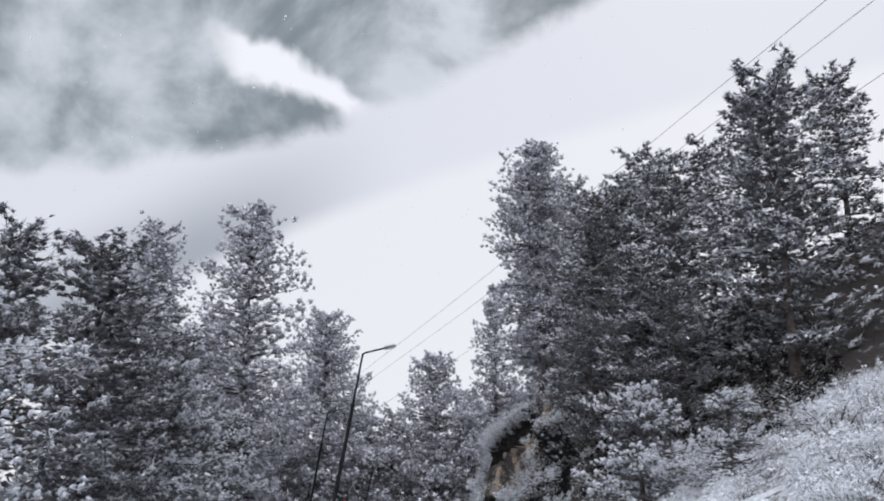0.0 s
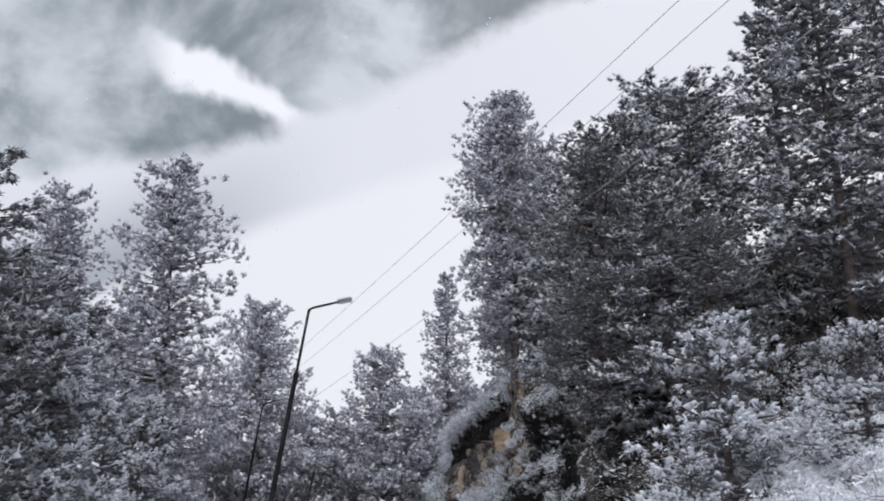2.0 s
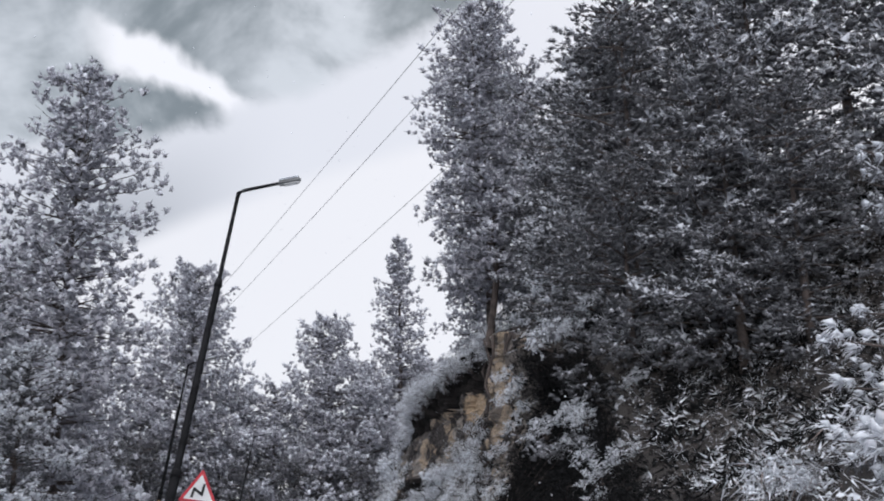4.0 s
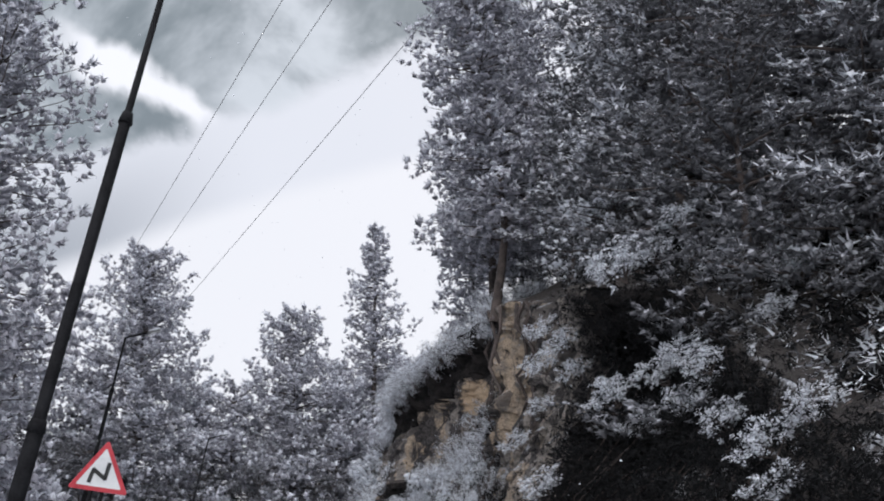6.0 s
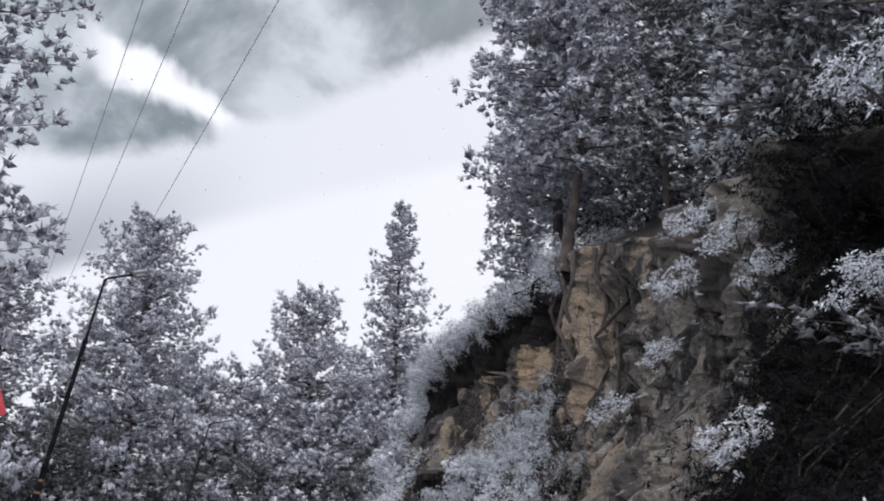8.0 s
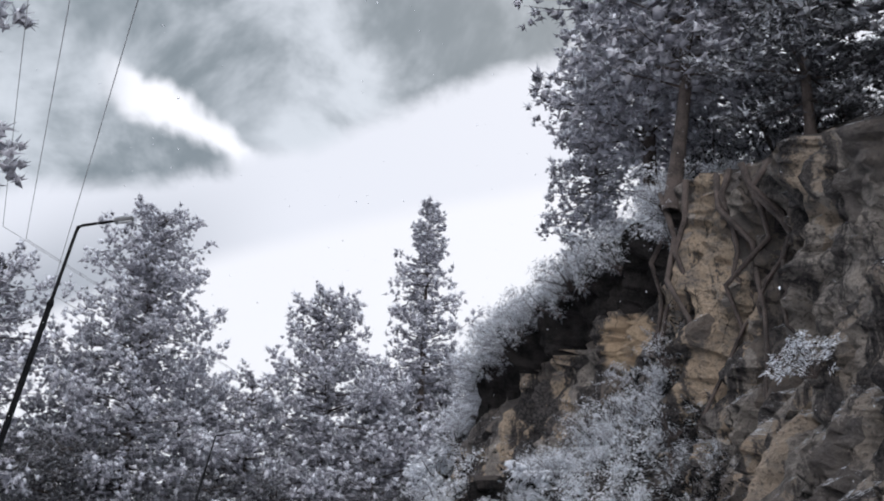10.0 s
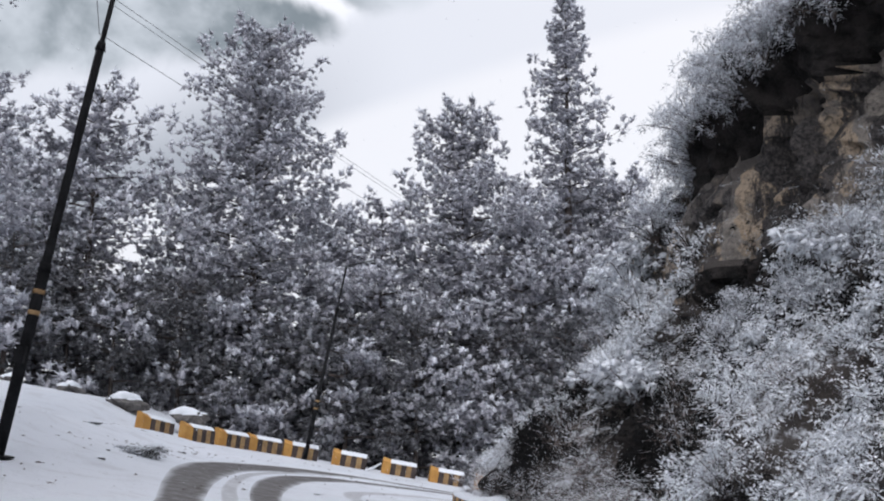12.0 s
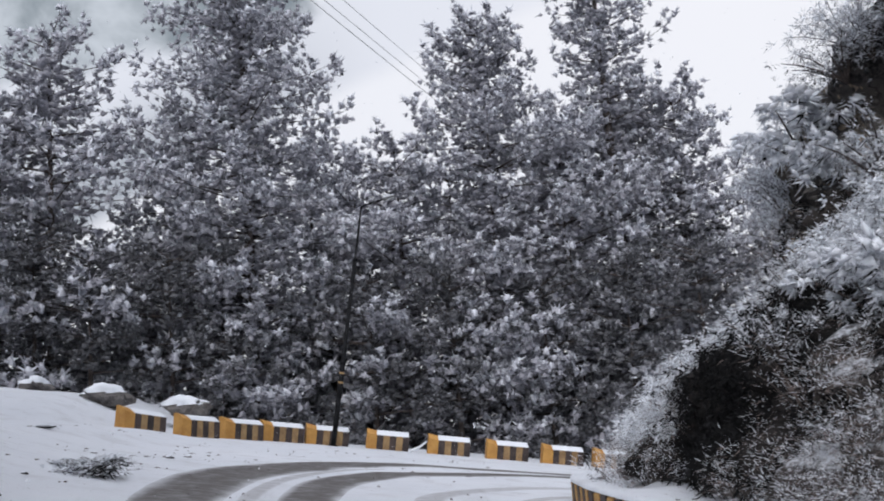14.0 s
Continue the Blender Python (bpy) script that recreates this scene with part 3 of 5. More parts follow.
class Puffs(Tufts):
    """Templates of whole needle bunches: a small lumpy heart, and a brush of needles that stands out of it all round and droops at its tips."""

    def __init__(self, seed, tall, droop, cover, blades, fringe=0.45, forms=16, sides=4, long=1.0, heart=1.0, fine=0.06):
        rng = np.random.default_rng(seed)
        self.forms = []
        for _ in range(forms):
            c = np.array([0.30, 0, 0])
            verts = [c + (rng.normal(0, 0.06), rng.normal(0, 0.06), heart * tall * rng.uniform(0.25, 0.45))]
            spin = rng.uniform(0, 6.28)
            for ring in (0, 1):
                for k in range(sides):
                    a = spin + 2 * math.pi * (k + 0.5 * ring + rng.uniform(-0.3, 0.3)) / sides
                    r = heart * (0.19, 0.27)[ring] * rng.uniform(0.5, 1.4)
                    x, y = math.cos(a) * r * long, math.sin(a) * r
                    verts.append(c + (x, y, heart * (0.16, -0.22)[ring] * tall - droop * max(0.0, x + 0.1) * 1.5 + rng.normal(0, 0.10 * tall)))
            luck = rng.random()
            own = 2 if luck < cover else 1 if luck < cover + 0.5 else 0
            tris, mats, n = [], [], sides
            for k in range(n):
                j = (k + 1) % n
                tris += [(0, 1 + k, 1 + j), (1 + k, 1 + n + k, 1 + j), (1 + j, 1 + n + k, 1 + n + j)]
                mats += [own, max(0, own - (rng.random() < 0.6)), max(0, own - 1 - (rng.random() < 0.5))]
            for k in range(blades):
                a = rng.uniform(0, 6.28)
                d = np.array([math.cos(a) * long + 0.15, math.sin(a), rng.uniform(-0.6, 1.1) * tall])
                side = np.cross(d, rng.normal(0, 1, 3))
                side *= fine / (np.linalg.norm(side) + 1e-9)
                start = c + d * 0.14 * heart - (0, 0, droop * max(0.0, d[0] * 0.2))
                i = len(verts)
                verts += [start + side, start - side, start + d * rng.uniform(0.7, 1.1) * fringe - (0, 0, droop * (fringe + 0.3) * rng.uniform(0.3, 1.0))]
                tris.append((i, i + 1, i + 2))
                mats.append(own if d[2] > 0.3 * tall else max(0, own - 1) if d[2] > -0.2 * tall else 0)
            self.forms.append((np.array(verts), np.array(tris), np.array(mats)))


BRUSH = {"reach": (0.46, 0.68), "stagger": 0.12, "forms": 14}
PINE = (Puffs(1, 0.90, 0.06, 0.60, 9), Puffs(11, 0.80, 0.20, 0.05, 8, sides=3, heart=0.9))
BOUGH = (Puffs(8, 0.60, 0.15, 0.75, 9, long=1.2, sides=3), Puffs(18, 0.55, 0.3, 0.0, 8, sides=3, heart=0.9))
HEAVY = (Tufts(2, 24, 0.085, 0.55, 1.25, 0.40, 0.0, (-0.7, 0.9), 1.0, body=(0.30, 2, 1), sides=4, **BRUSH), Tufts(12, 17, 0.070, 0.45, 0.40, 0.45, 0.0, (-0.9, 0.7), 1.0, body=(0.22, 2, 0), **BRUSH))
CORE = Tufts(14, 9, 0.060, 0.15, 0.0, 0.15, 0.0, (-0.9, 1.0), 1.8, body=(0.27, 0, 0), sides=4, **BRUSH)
SPARE = (Puffs(3, 0.7, 0.15, 0.15, 8, sides=3), Puffs(13, 0.6, 0.25, 0.0, 8, sides=3, heart=0.9))
IVY = Tufts(4, 10, 0.13, 0.35, 0.00, 0.0, 0.0, (-0.9, 0.9), 1.6)
CLUMP = Tufts(7, 16, 0.085, 0.30, 0.75, 0.45, 0.0, (-0.8, 1.1), 1.6, reach=(0.35, 0.85), stagger=0.6)
SPRIG = Tufts(27, 11, 0.20, 0.30, 1.30, 0.40, 0.0, (-0.7, 1.0), 1.6, reach=(0.4, 0.85), stagger=0.6)
PILLOW = Tufts(17, 14, 0.13, 0.25, 1.15, 0.45, 0.0, (-0.6, 0.8), 1.8, reach=(0.35, 0.8), stagger=0.7)
TWIG = Tufts(5, 15, 0.030, 0.10, 0.60, 0.30, 0.0, (-0.5, 1.1), 1.3, reach=(0.2, 0.55), stagger=0.8)
GRASS = Tufts(6, 18, 0.050, 0.85, 0.60, 0.30, 0.10, (0.0, 1.2), 1.5, lumps=2, reach=(0.35, 0.85), stagger=0.6)


def conifer(name, seed, high, radius, low, tufts, count, size, label, group, power=0.8, lean=0.0, bend=0.0, flat=0.0, trunk=None, gaps=0.25, mats=None, droop=0.22, per=17, whorl=1.15):
    """A pine: tapered trunk with limbs in loose tiers, and a crown of needle tufts along the limbs."""
    rng = np.random.default_rng(seed)
    size *= 1.0 if tufts is HEAVY else 1.15
    root = thing(name, Matrix.Identity(4), label, "tree", group)
    trunk = trunk or high * 0.013 + 0.05
    n = 12
    axis = [Vector((lean * high * (i / n) ** 1.3 + bend * math.sin(i / n * 7), 0.3 * bend * math.cos(i / n * 4), high * 0.97 * i / n - 0.4 * (i == 0))) for i in range(n + 1)]
    lv, lq = tube(axis, [trunk * (1.3 if i == 0 else 1) * (1 - 0.95 * i / n) for i in range(n + 1)], 9)

    def on_axis(h):
        f = min(max(h / (high * 0.97), 0), 0.999) * n
        i = int(f)
        return axis[i].lerp(axis[i + 1], f - i)

    core = count // 4
    limbs = max(20, count // per)
    upper = []
    tiers = int((high - low) / whorl) if whorl else 0
    places, yaws, scales, pitches = [], [], [], []
    shape = [(rng.uniform(0, 6.28), rng.uniform(0.75, 1.2)) for _ in range(7)]   # lobes that make the outline uneven
    for k in range(limbs):
        f = (k + rng.uniform(0, 1)) / limbs
        f = 1 - (1 - f) ** 1.15
        if tiers:                                 # boughs stand in whorls, one above the other
            f = min(0.995, (math.floor(f * tiers) + 0.5 + rng.normal(0, 0.09 if tufts is BOUGH else 0.16)) / tiers)
        h = low + (high - low) * max(0.0, f) * 0.99
        rel = (h - low) / (high - low)
        az = k * 2.39996 + rng.normal(0, 0.5)
        reach = radius * ((1 - rel) ** power * (1 - flat) + flat * math.sqrt(max(0.0, 1 - rel ** 3.5))) * min(1.0, 0.7 + 2.5 * rel) + 0.25
        lobe_az, lobe = shape[int(rel * 6.99)]
        reach *= 1 + (lobe - 1) * (0.5 + 0.8 * math.cos(az - lobe_az))
        reach *= rng.uniform(0.7, 1.12) if rng.random() > gaps * 0.5 else rng.uniform(0.3, 0.6)
        start = on_axis(h)
        rise = rng.normal(0.05, 0.10) + 0.5 * rel ** 2
        d = Vector((math.cos(az), math.sin(az), 0))

        def along(u):
            return start + d * reach * u + Vector((0, 0, reach * (rise * u - droop * u * u + 0.8 * droop * u ** 4)))
        a, b = tube([along(u) for u in (0, 0.35, 0.7, 1.0)], [0.025 + 0.010 * reach, 0.025, 0.016, 0.006], 4)
        lq += [tuple(i + len(lv) for i in q) for q in b]
        lv += a
        m = max(4, int(per * (0.3 + 1.1 * reach / radius)))
        pad = (0.22 * size + 0.05 * reach) * (0.55 if tufts is BOUGH else 1.0)     # flat layered boughs
        for _ in range(m):
            u = 0.18 + 0.86 * rng.random() ** 0.6
            wing = (1.1 - u * 0.65) * reach * 0.34
            off, up = rng.normal(0, 0.6) * wing, rng.normal(0, 1.0)
            places.append(along(u) + Vector((-d.y, d.x, 0)) * off + Vector((0, 0, up * pad - 0.12 * off * off)))
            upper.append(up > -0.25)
            yaws.append(az + math.copysign(min(1.1, abs(off) * 0.9), off) + rng.normal(0, 0.4))
            scales.append(size * rng.uniform(0.65, 1.3) * (0.8 + 0.3 * (1 - rel)))
            pitches.append(rng.normal(0.45, 0.35))
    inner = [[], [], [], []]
    for _ in range(core):                         # inner boughs, their shade put in as snowless darker needles
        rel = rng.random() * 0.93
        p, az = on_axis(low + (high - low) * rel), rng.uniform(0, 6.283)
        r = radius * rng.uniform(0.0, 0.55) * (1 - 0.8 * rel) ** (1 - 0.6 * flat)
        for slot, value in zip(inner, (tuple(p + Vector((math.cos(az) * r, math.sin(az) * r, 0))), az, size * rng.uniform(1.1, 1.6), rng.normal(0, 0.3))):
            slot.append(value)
    for _ in range(8):
        places.append(axis[-1] + Vector((rng.normal(0, 0.12), rng.normal(0, 0.12), rng.uniform(-0.8, 0.1))))
        yaws.append(rng.uniform(0, 6.28)), scales.append(size * 0.8), pitches.append(1.0), upper.append(True)
    child("trunk", mesh_from("trunk", lv, lq, [BARK], smooth=True), root)
    places, yaws, scales, pitches, upper = np.array([tuple(p) for p in places]), np.array(yaws), np.array(scales), np.array(pitches), np.array(upper)
    # upper tufts carry the snow; lower ones get darker slots as painted shade
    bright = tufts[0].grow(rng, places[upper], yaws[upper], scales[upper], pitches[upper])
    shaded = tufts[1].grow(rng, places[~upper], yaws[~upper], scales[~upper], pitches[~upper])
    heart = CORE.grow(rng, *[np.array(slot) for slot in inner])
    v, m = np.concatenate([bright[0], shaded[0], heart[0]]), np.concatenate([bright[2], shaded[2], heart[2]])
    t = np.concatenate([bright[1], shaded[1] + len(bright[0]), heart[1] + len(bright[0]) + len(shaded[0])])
    child("crown", mesh_from("crown", v, t, mats or ([HAZED_RIME, FROST, POWDER] if tufts in (PINE, BOUGH) else [NEEDLE, NEEDLE, DUSTED] if tufts is SPARE else [NEEDLE, SNOWY, TUFTSNOW]), m, True), root, "drooping needle tufts dusted with snow")
    return root


def joined(name, tufted, stems, mats, label, category, group):
    """A plant of two parts: the stems, and the tufts that they carry."""
    v, t, m = tufted
    root = thing(name, Matrix.Identity(4), label, category, group)
    if stems:
        child("branchwork", mesh_from("branchwork", [tuple(p) for p in stems[0]], stems[1], [BARK], smooth=True), root)
    child("foliage", mesh_from("foliage", v, t, mats, m, True), root)
    return root


def shrub(name, seed, high, radius, tufts, count, size, label, group, mats=None, low=0.05, stems=11, arch=0.25, stout=1.0):
    """A many-stemmed bush: arching stems with twigs or leaf clumps and snow along them."""
    rng = np.random.default_rng(seed)
    sv, sq, places, yaws, scales, pitches = [], [], [], [], [], []
    for k in range(stems):
        az, out = k * 2.4 + rng.normal(0, 0.4), rng.uniform(0.35, 1.0) * radius
        tall = high * rng.uniform(0.5, 1.0) * (1.15 - 0.5 * out / radius)

        def along(u):
            return Vector((math.cos(az) * out * u, math.sin(az) * out * u, -0.15 + (tall + 0.15) * (u + arch * u * (1 - u) * 2)))
        a, b = tube([along(u) for u in (0, 0.33, 0.66, 1)], [r * stout for r in (0.022, 0.016, 0.01, 0.004)], 4)
        sq += [tuple(i + len(sv) for i in q) for q in b]
        sv += a
        for _ in range(max(2, count // stems)):
            u = low + (1.02 - low) * rng.random() ** 0.7
            w_ = 0.22 * radius * (1.2 - 0.6 * u)
            places.append(tuple(along(u) + Vector((rng.normal(0, w_), rng.normal(0, w_), rng.normal(0, 0.6 * w_)))))
            yaws.append(az + rng.normal(0, 0.8)), scales.append(size * rng.uniform(0.55, 1.35)), pitches.append(rng.normal(0.25, 0.4))
    grown = tufts.grow(rng, np.array(places), np.array(yaws), np.array(scales), np.array(pitches))
    return joined(name, grown, (sv, sq), mats or [DRY, SNOWY, TUFTSNOW], label, "shrub", group)


def hill_z(x, y):
    """Height of the hillside over a point of the plan."""
    foot, crest = lerp_table(FOOT, y), lerp_table(CREST, y)
    over = x - foot - lerp_table(LEANING, crest + 0.3)
    if over < 0:
        z = lerp_table([(b, a) for a, b in LEANING], max(0.0, x - foot))
        return min(road_z(foot, y) - 0.25 + z, crest)
    return cliff_point(y, 1 + over / 60.0 + 1e-4)[2]


def on_face(y, s, out=0.0):
    """A place on the cliff's face, out metres in front of it."""
    p = Vector(cliff_point(y, s))
    d = (Vector(cliff_point(y + 0.3, s)) - Vector(cliff_point(y - 0.3, s))).cross(Vector(cliff_point(y, s + 0.02)) - Vector(cliff_point(y, s - 0.02))).normalized()
    return p + d * (out if d.x < 0 else -out)


VALLEY, SLOPE, VERGE, BUSHES = "pines beyond the bend", "pines on the hillside", "pines beside the road", "snowy shrubs on the cliff"


def stand(ob, x, y, z, turn=0.0, size=1.0, tall=1.0):
    ob.matrix_basis = pose(x, y, z, 0, 0, turn) @ Matrix.Diagonal((size, size, size * tall, 1))
    return ob


def again(ob, x, y, z, turn=0.0, size=1.0, tall=1.0):
    return copy_thing(ob, pose(x, y, z, 0, 0, turn) @ Matrix.Diagonal((size, size, size * tall, 1)))


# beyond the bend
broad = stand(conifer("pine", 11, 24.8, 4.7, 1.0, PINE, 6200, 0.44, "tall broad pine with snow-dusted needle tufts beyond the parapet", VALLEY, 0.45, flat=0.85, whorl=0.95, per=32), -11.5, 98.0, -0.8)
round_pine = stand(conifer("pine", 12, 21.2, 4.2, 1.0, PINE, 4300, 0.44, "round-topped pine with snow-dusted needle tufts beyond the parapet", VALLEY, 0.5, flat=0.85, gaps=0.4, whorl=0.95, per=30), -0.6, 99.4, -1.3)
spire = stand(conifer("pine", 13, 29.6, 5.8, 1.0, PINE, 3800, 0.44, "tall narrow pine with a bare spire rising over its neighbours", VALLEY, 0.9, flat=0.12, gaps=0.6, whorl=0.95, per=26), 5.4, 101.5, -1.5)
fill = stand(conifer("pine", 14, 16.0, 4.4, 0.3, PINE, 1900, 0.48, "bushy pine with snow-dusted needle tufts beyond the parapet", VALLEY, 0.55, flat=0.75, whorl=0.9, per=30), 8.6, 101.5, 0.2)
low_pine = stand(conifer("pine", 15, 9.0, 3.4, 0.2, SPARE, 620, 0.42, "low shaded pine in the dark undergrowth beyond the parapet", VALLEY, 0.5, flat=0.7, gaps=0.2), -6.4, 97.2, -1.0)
for x, y, z, turn, size, tall in ((-4.9, 99.0, -1.2, 40, 0.98, 0.98), (2.6, 99.5, -1.3, 130, 1.0, 1.02), (-19.4, 96, 1.8, 200, 1.1, 1.0), (-14.5, 99, 0, 300, 1.0, 1.0), (-23.5, 91.5, 2.0, 20, 1.0, 1.0),
                                 (11.8, 97.5, 1.2, 250, 0.75, 0.9), (-7.2, 103, -2, 75, 1.1, 0.9), (-17.0, 98.5, 0.6, 110, 0.85, 0.70), (-21.8, 96.5, 1.6, 60, 1.0, 0.95),
                                 (7.0, 103.5, -0.8, 310, 1.1, 1.05), (-2.4, 107.0, -2.2, 15, 1.05, 1.0), (2.8, 108.0, -2.0, 95, 1.1, 1.1), (-10.0, 108.0, -1.5, 170, 1.15, 1.0)):
    again(fill, x, y, z, turn, size, tall)
for x, y, z, turn, size in ((-14.4, 95.5, 1.2, 10, 0.9), (-17.0, 93.5, 2.0, 60, 0.8), (-21, 91, 2.8, 150, 0.9), (-2.9, 97.5, -1.2, 100, 1.0), (1.0, 97.5, -1.4, 200, 0.95), (4.6, 97.5, -1.2, 290, 1.0), (7.6, 97, -0.5, 30, 0.95),
                            (-8.4, 101, -1.5, 80, 1.1), (-15, 103, 0.5, 140, 1.3), (-1.5, 104, -2.5, 190, 1.3), (5.5, 106, -1.5, 330, 1.4), (-25, 94, 2, 45, 1.0), (10.5, 103, 0.5, 200, 1.2), (-19.2, 93.6, 2.0, 250, 0.9), (-12.6, 97.0, 0.2, 310, 1.0)):
    again(low_pine, x, y, z, turn, size)

# left of the straight
near_pine = stand(conifer("pine", 21, 6.0, 2.9, 0.5, HEAVY, 1500, 0.20, "young pine with drooping snow-laden branches beside the road", VERGE, 0.7, flat=0.3), -8.9, 17.6, 0.6)
dark_pine = stand(conifer("pine", 22, 10.6, 3.5, 0.6, BOUGH, 2000, 0.38, "dark pine with thin snow on its branches beside the road", VERGE, 0.6, flat=0.55, gaps=0.4, mats=[NEEDLE, DUSTED, SNOWY]), -11.6, 33.0, 0.9)
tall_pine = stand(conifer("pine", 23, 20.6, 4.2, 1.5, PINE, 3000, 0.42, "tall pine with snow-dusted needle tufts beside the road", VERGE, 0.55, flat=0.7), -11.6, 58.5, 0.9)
snowy_pine = stand(conifer("pine", 24, 9.0, 2.8, 0.3, HEAVY, 1400, 0.31, "young pine thick with snow beside the road", VERGE, 0.7, flat=0.35), -9.0, 34.0, 0.6, 0, 0.78)
for x, y, size, turn in ((-9.8, 42.0, 0.9, 60), (-13.5, 38.5, 1.0, 200), (-10.4, 49.5, 1.05, 290)):
    again(snowy_pine, x, y, ground_z(x, y) - 0.1, turn, size)
for x, y, size, turn in ((-14.5, 46.0, 1.1, 60), (-13.8, 51.0, 1.0, 170), (-17.5, 58, 1.2, 300)):
    again(dark_pine, x, y, ground_z(x, y) - 0.1, turn, size)
again(dark_pine, -12.0, 26.6, ground_z(-12.0, 26.6) - 0.6, 250, 0.9)
for x, y, size, turn in ((-17.6, 75.0, 0.78, 90), (-19, 64.0, 0.9, 180)):
    again(tall_pine, x, y, ground_z(x, y) - 0.2, turn, size)

# on the cliff and the hill above the road
crooked = stand(conifer("pine", 31, 15.5, 2.5, 2.4, PINE, 2900, 0.31, "pine with a crooked trunk rooted on the cliff edge", SLOPE, 0.5, flat=0.65, bend=0.45, trunk=0.16), 5.6, 57.3, hill_z(6.4, 57.3) - 0.3)
upright = stand(conifer("pine", 32, 16.5, 2.6, 2.2, PINE, 2900, 0.31, "straight pine standing on the cliff top", SLOPE, 0.5, flat=0.65, trunk=0.19), 6.2, 60.3, hill_z(6.4, 60.0) - 0.3)
again(upright, 6.4, 65.5, hill_z(6.4, 65.5) - 0.3, 140, 0.62)
again(upright, 8.6, 62.5, hill_z(8.6, 62.5) - 0.2, 60, 0.85)
for k, (dy, fall, drift) in enumerate(((-0.5, 0.45, 0.5), (-0.1, 0.62, -0.3), (0.5, 0.5, 0.7), (1.0, 0.38, 0.3), (-1.0, 0.34, -0.6), (-1.6, 0.40, -1.9), (-0.8, 0.48, -2.6), (-2.6, 0.36, -1.2), (-3.4, 0.30, 1.3), (-2.0, 0.5, 0.9))):   # roots that hang over the rock
    way = [on_face(57.3 + dy + drift * u + 0.14 * math.sin(9 * u + k), 0.985 - fall * u, 0.10) - crooked.location for u in (0, 0.15, 0.3, 0.45, 0.6, 0.75, 0.9, 1.0)]
    part("root", tube_bm([tuple(p) for p in way], [0.070 - 0.006 * i for i in range(8)], 7), BARK, crooked)
hill_pine = stand(conifer("pine", 33, 12.5, 3.8, 1.2, BOUGH, 1650, 0.38, "broad pine with snow on its layered branches on the hillside", SLOPE, 0.6, flat=0.45, droop=0.34, per=30, whorl=1.0, mats=[NEEDLE, SNOWY, SNOWY]), 12.8, 36.0, hill_z(12.8, 36.0) - 0.2)
sombre = stand(conifer("pine", 34, 10.5, 3.2, 0.2, BOUGH, 1700, 0.25, "dark dense conifer with a little snow along its branches", SLOPE, 0.55, flat=0.6, gaps=0.2, droop=0.34, per=28, whorl=0.9, mats=[NEEDLE, NEEDLE, DUSTED]), 7.2, 42.4, hill_z(7.2, 42.4) - 1.5)
for x, y, size, turn in ((8.0, 56.0, 0.6, 15), (10.4, 60.0, 0.7, 200), (9.5, 47.5, 0.85, 70), (10.0, 55.0, 0.85, 160), (17.5, 41.0, 0.8, 220), (17.5, 32.0, 0.7, 300), (14.0, 50.0, 0.85, 20), (14.5, 43.5, 0.85, 45), (6.9, 44.2, 0.75, 100), (8.2, 46.6, 0.8, 190), (9.8, 43.5, 0.8, 300), (8.8, 51.0, 0.75, 250), (9.4, 39.0, 0.8, 80), (7.6, 37.2, 0.62, 30)):
    again(hill_pine, x, y, hill_z(x, y) - 0.2, turn, size)
for x, y, sink, size, turn in ((5.9, 39.4, 3.0, 0.75, 140), (7.4, 38.0, 1.2, 0.8, 20), (8.4, 35.8, 0.4, 0.6, 220)):
    again(sombre, x, y, hill_z(x, y) - sink, turn, size)

sapling = stand(conifer("pine_sapling", 41, 4.1, 1.9, 0.1, HEAVY, 1300, 0.20, "young pine bowed under thick snow on the roadside bank", "saplings on the bank", 0.75, flat=0.12, gaps=0.5), 4.95, 25.4, 1.25)
for x, y, size, turn in ((6.9, 24.3, 0.62, 90), (6.2, 27.6, 0.5, 200), (9.6, 31.8, 0.4, 20), (12.0, 41.0, 0.45, 300), (5.9, 45.6, 0.85, 40), (3.9, 24.2, 0.42, 150)):
    again(sapling, x, y, hill_z(x, y) - 0.15, turn, size)


# evergreen creeper that hides the near end of the cliff
def creeper(seed, y0, y1, top, count):
    rng = np.random.default_rng(seed)
    places, yaws, scales, pitches = [], [], [], []
    for _ in range(count):
        y, s = rng.uniform(y0, y1), rng.random() ** 0.85 * top
        places.append(tuple(on_face(y, max(0.03, s), abs(rng.normal(0.0, 0.35)))))
        yaws.append(math.pi + rng.normal(0, 0.9)), scales.append(rng.uniform(0.06, 0.12)), pitches.append(rng.normal(-0.3, 0.5))
    grown = IVY.grow(rng, np.array(places), np.array(yaws), np.array(scales), np.array(pitches))
    root = joined("creeper", grown, None, [LEAF, LEAF, LEAF], "dark evergreen creeper matted over the rock face", "creeper", "dark creepers on the rock")
    for _ in range(14):
        y = rng.uniform(y0, y1)
        way = [tuple(on_face(y + 0.25 * math.sin(k * 1.9 + y), 0.05 + 0.9 * min(1.0, top) * k / 7, 0.10)) for k in range(8)]
        child("stem", mesh_from("stem", *tube(way, [0.018 - 0.0015 * k for k in range(8)], 4), [BARK], smooth=True), root)
    return root


for k, (y0, y1, top, count) in enumerate(((28.3, 32.6, 1.12, 2400), (32, 36.2, 1.10, 3600), (36, 39.6, 1.08, 5000), (39.4, 42.9, 1.05, 8000))):
    creeper(60 + k, y0, y1, top, count)

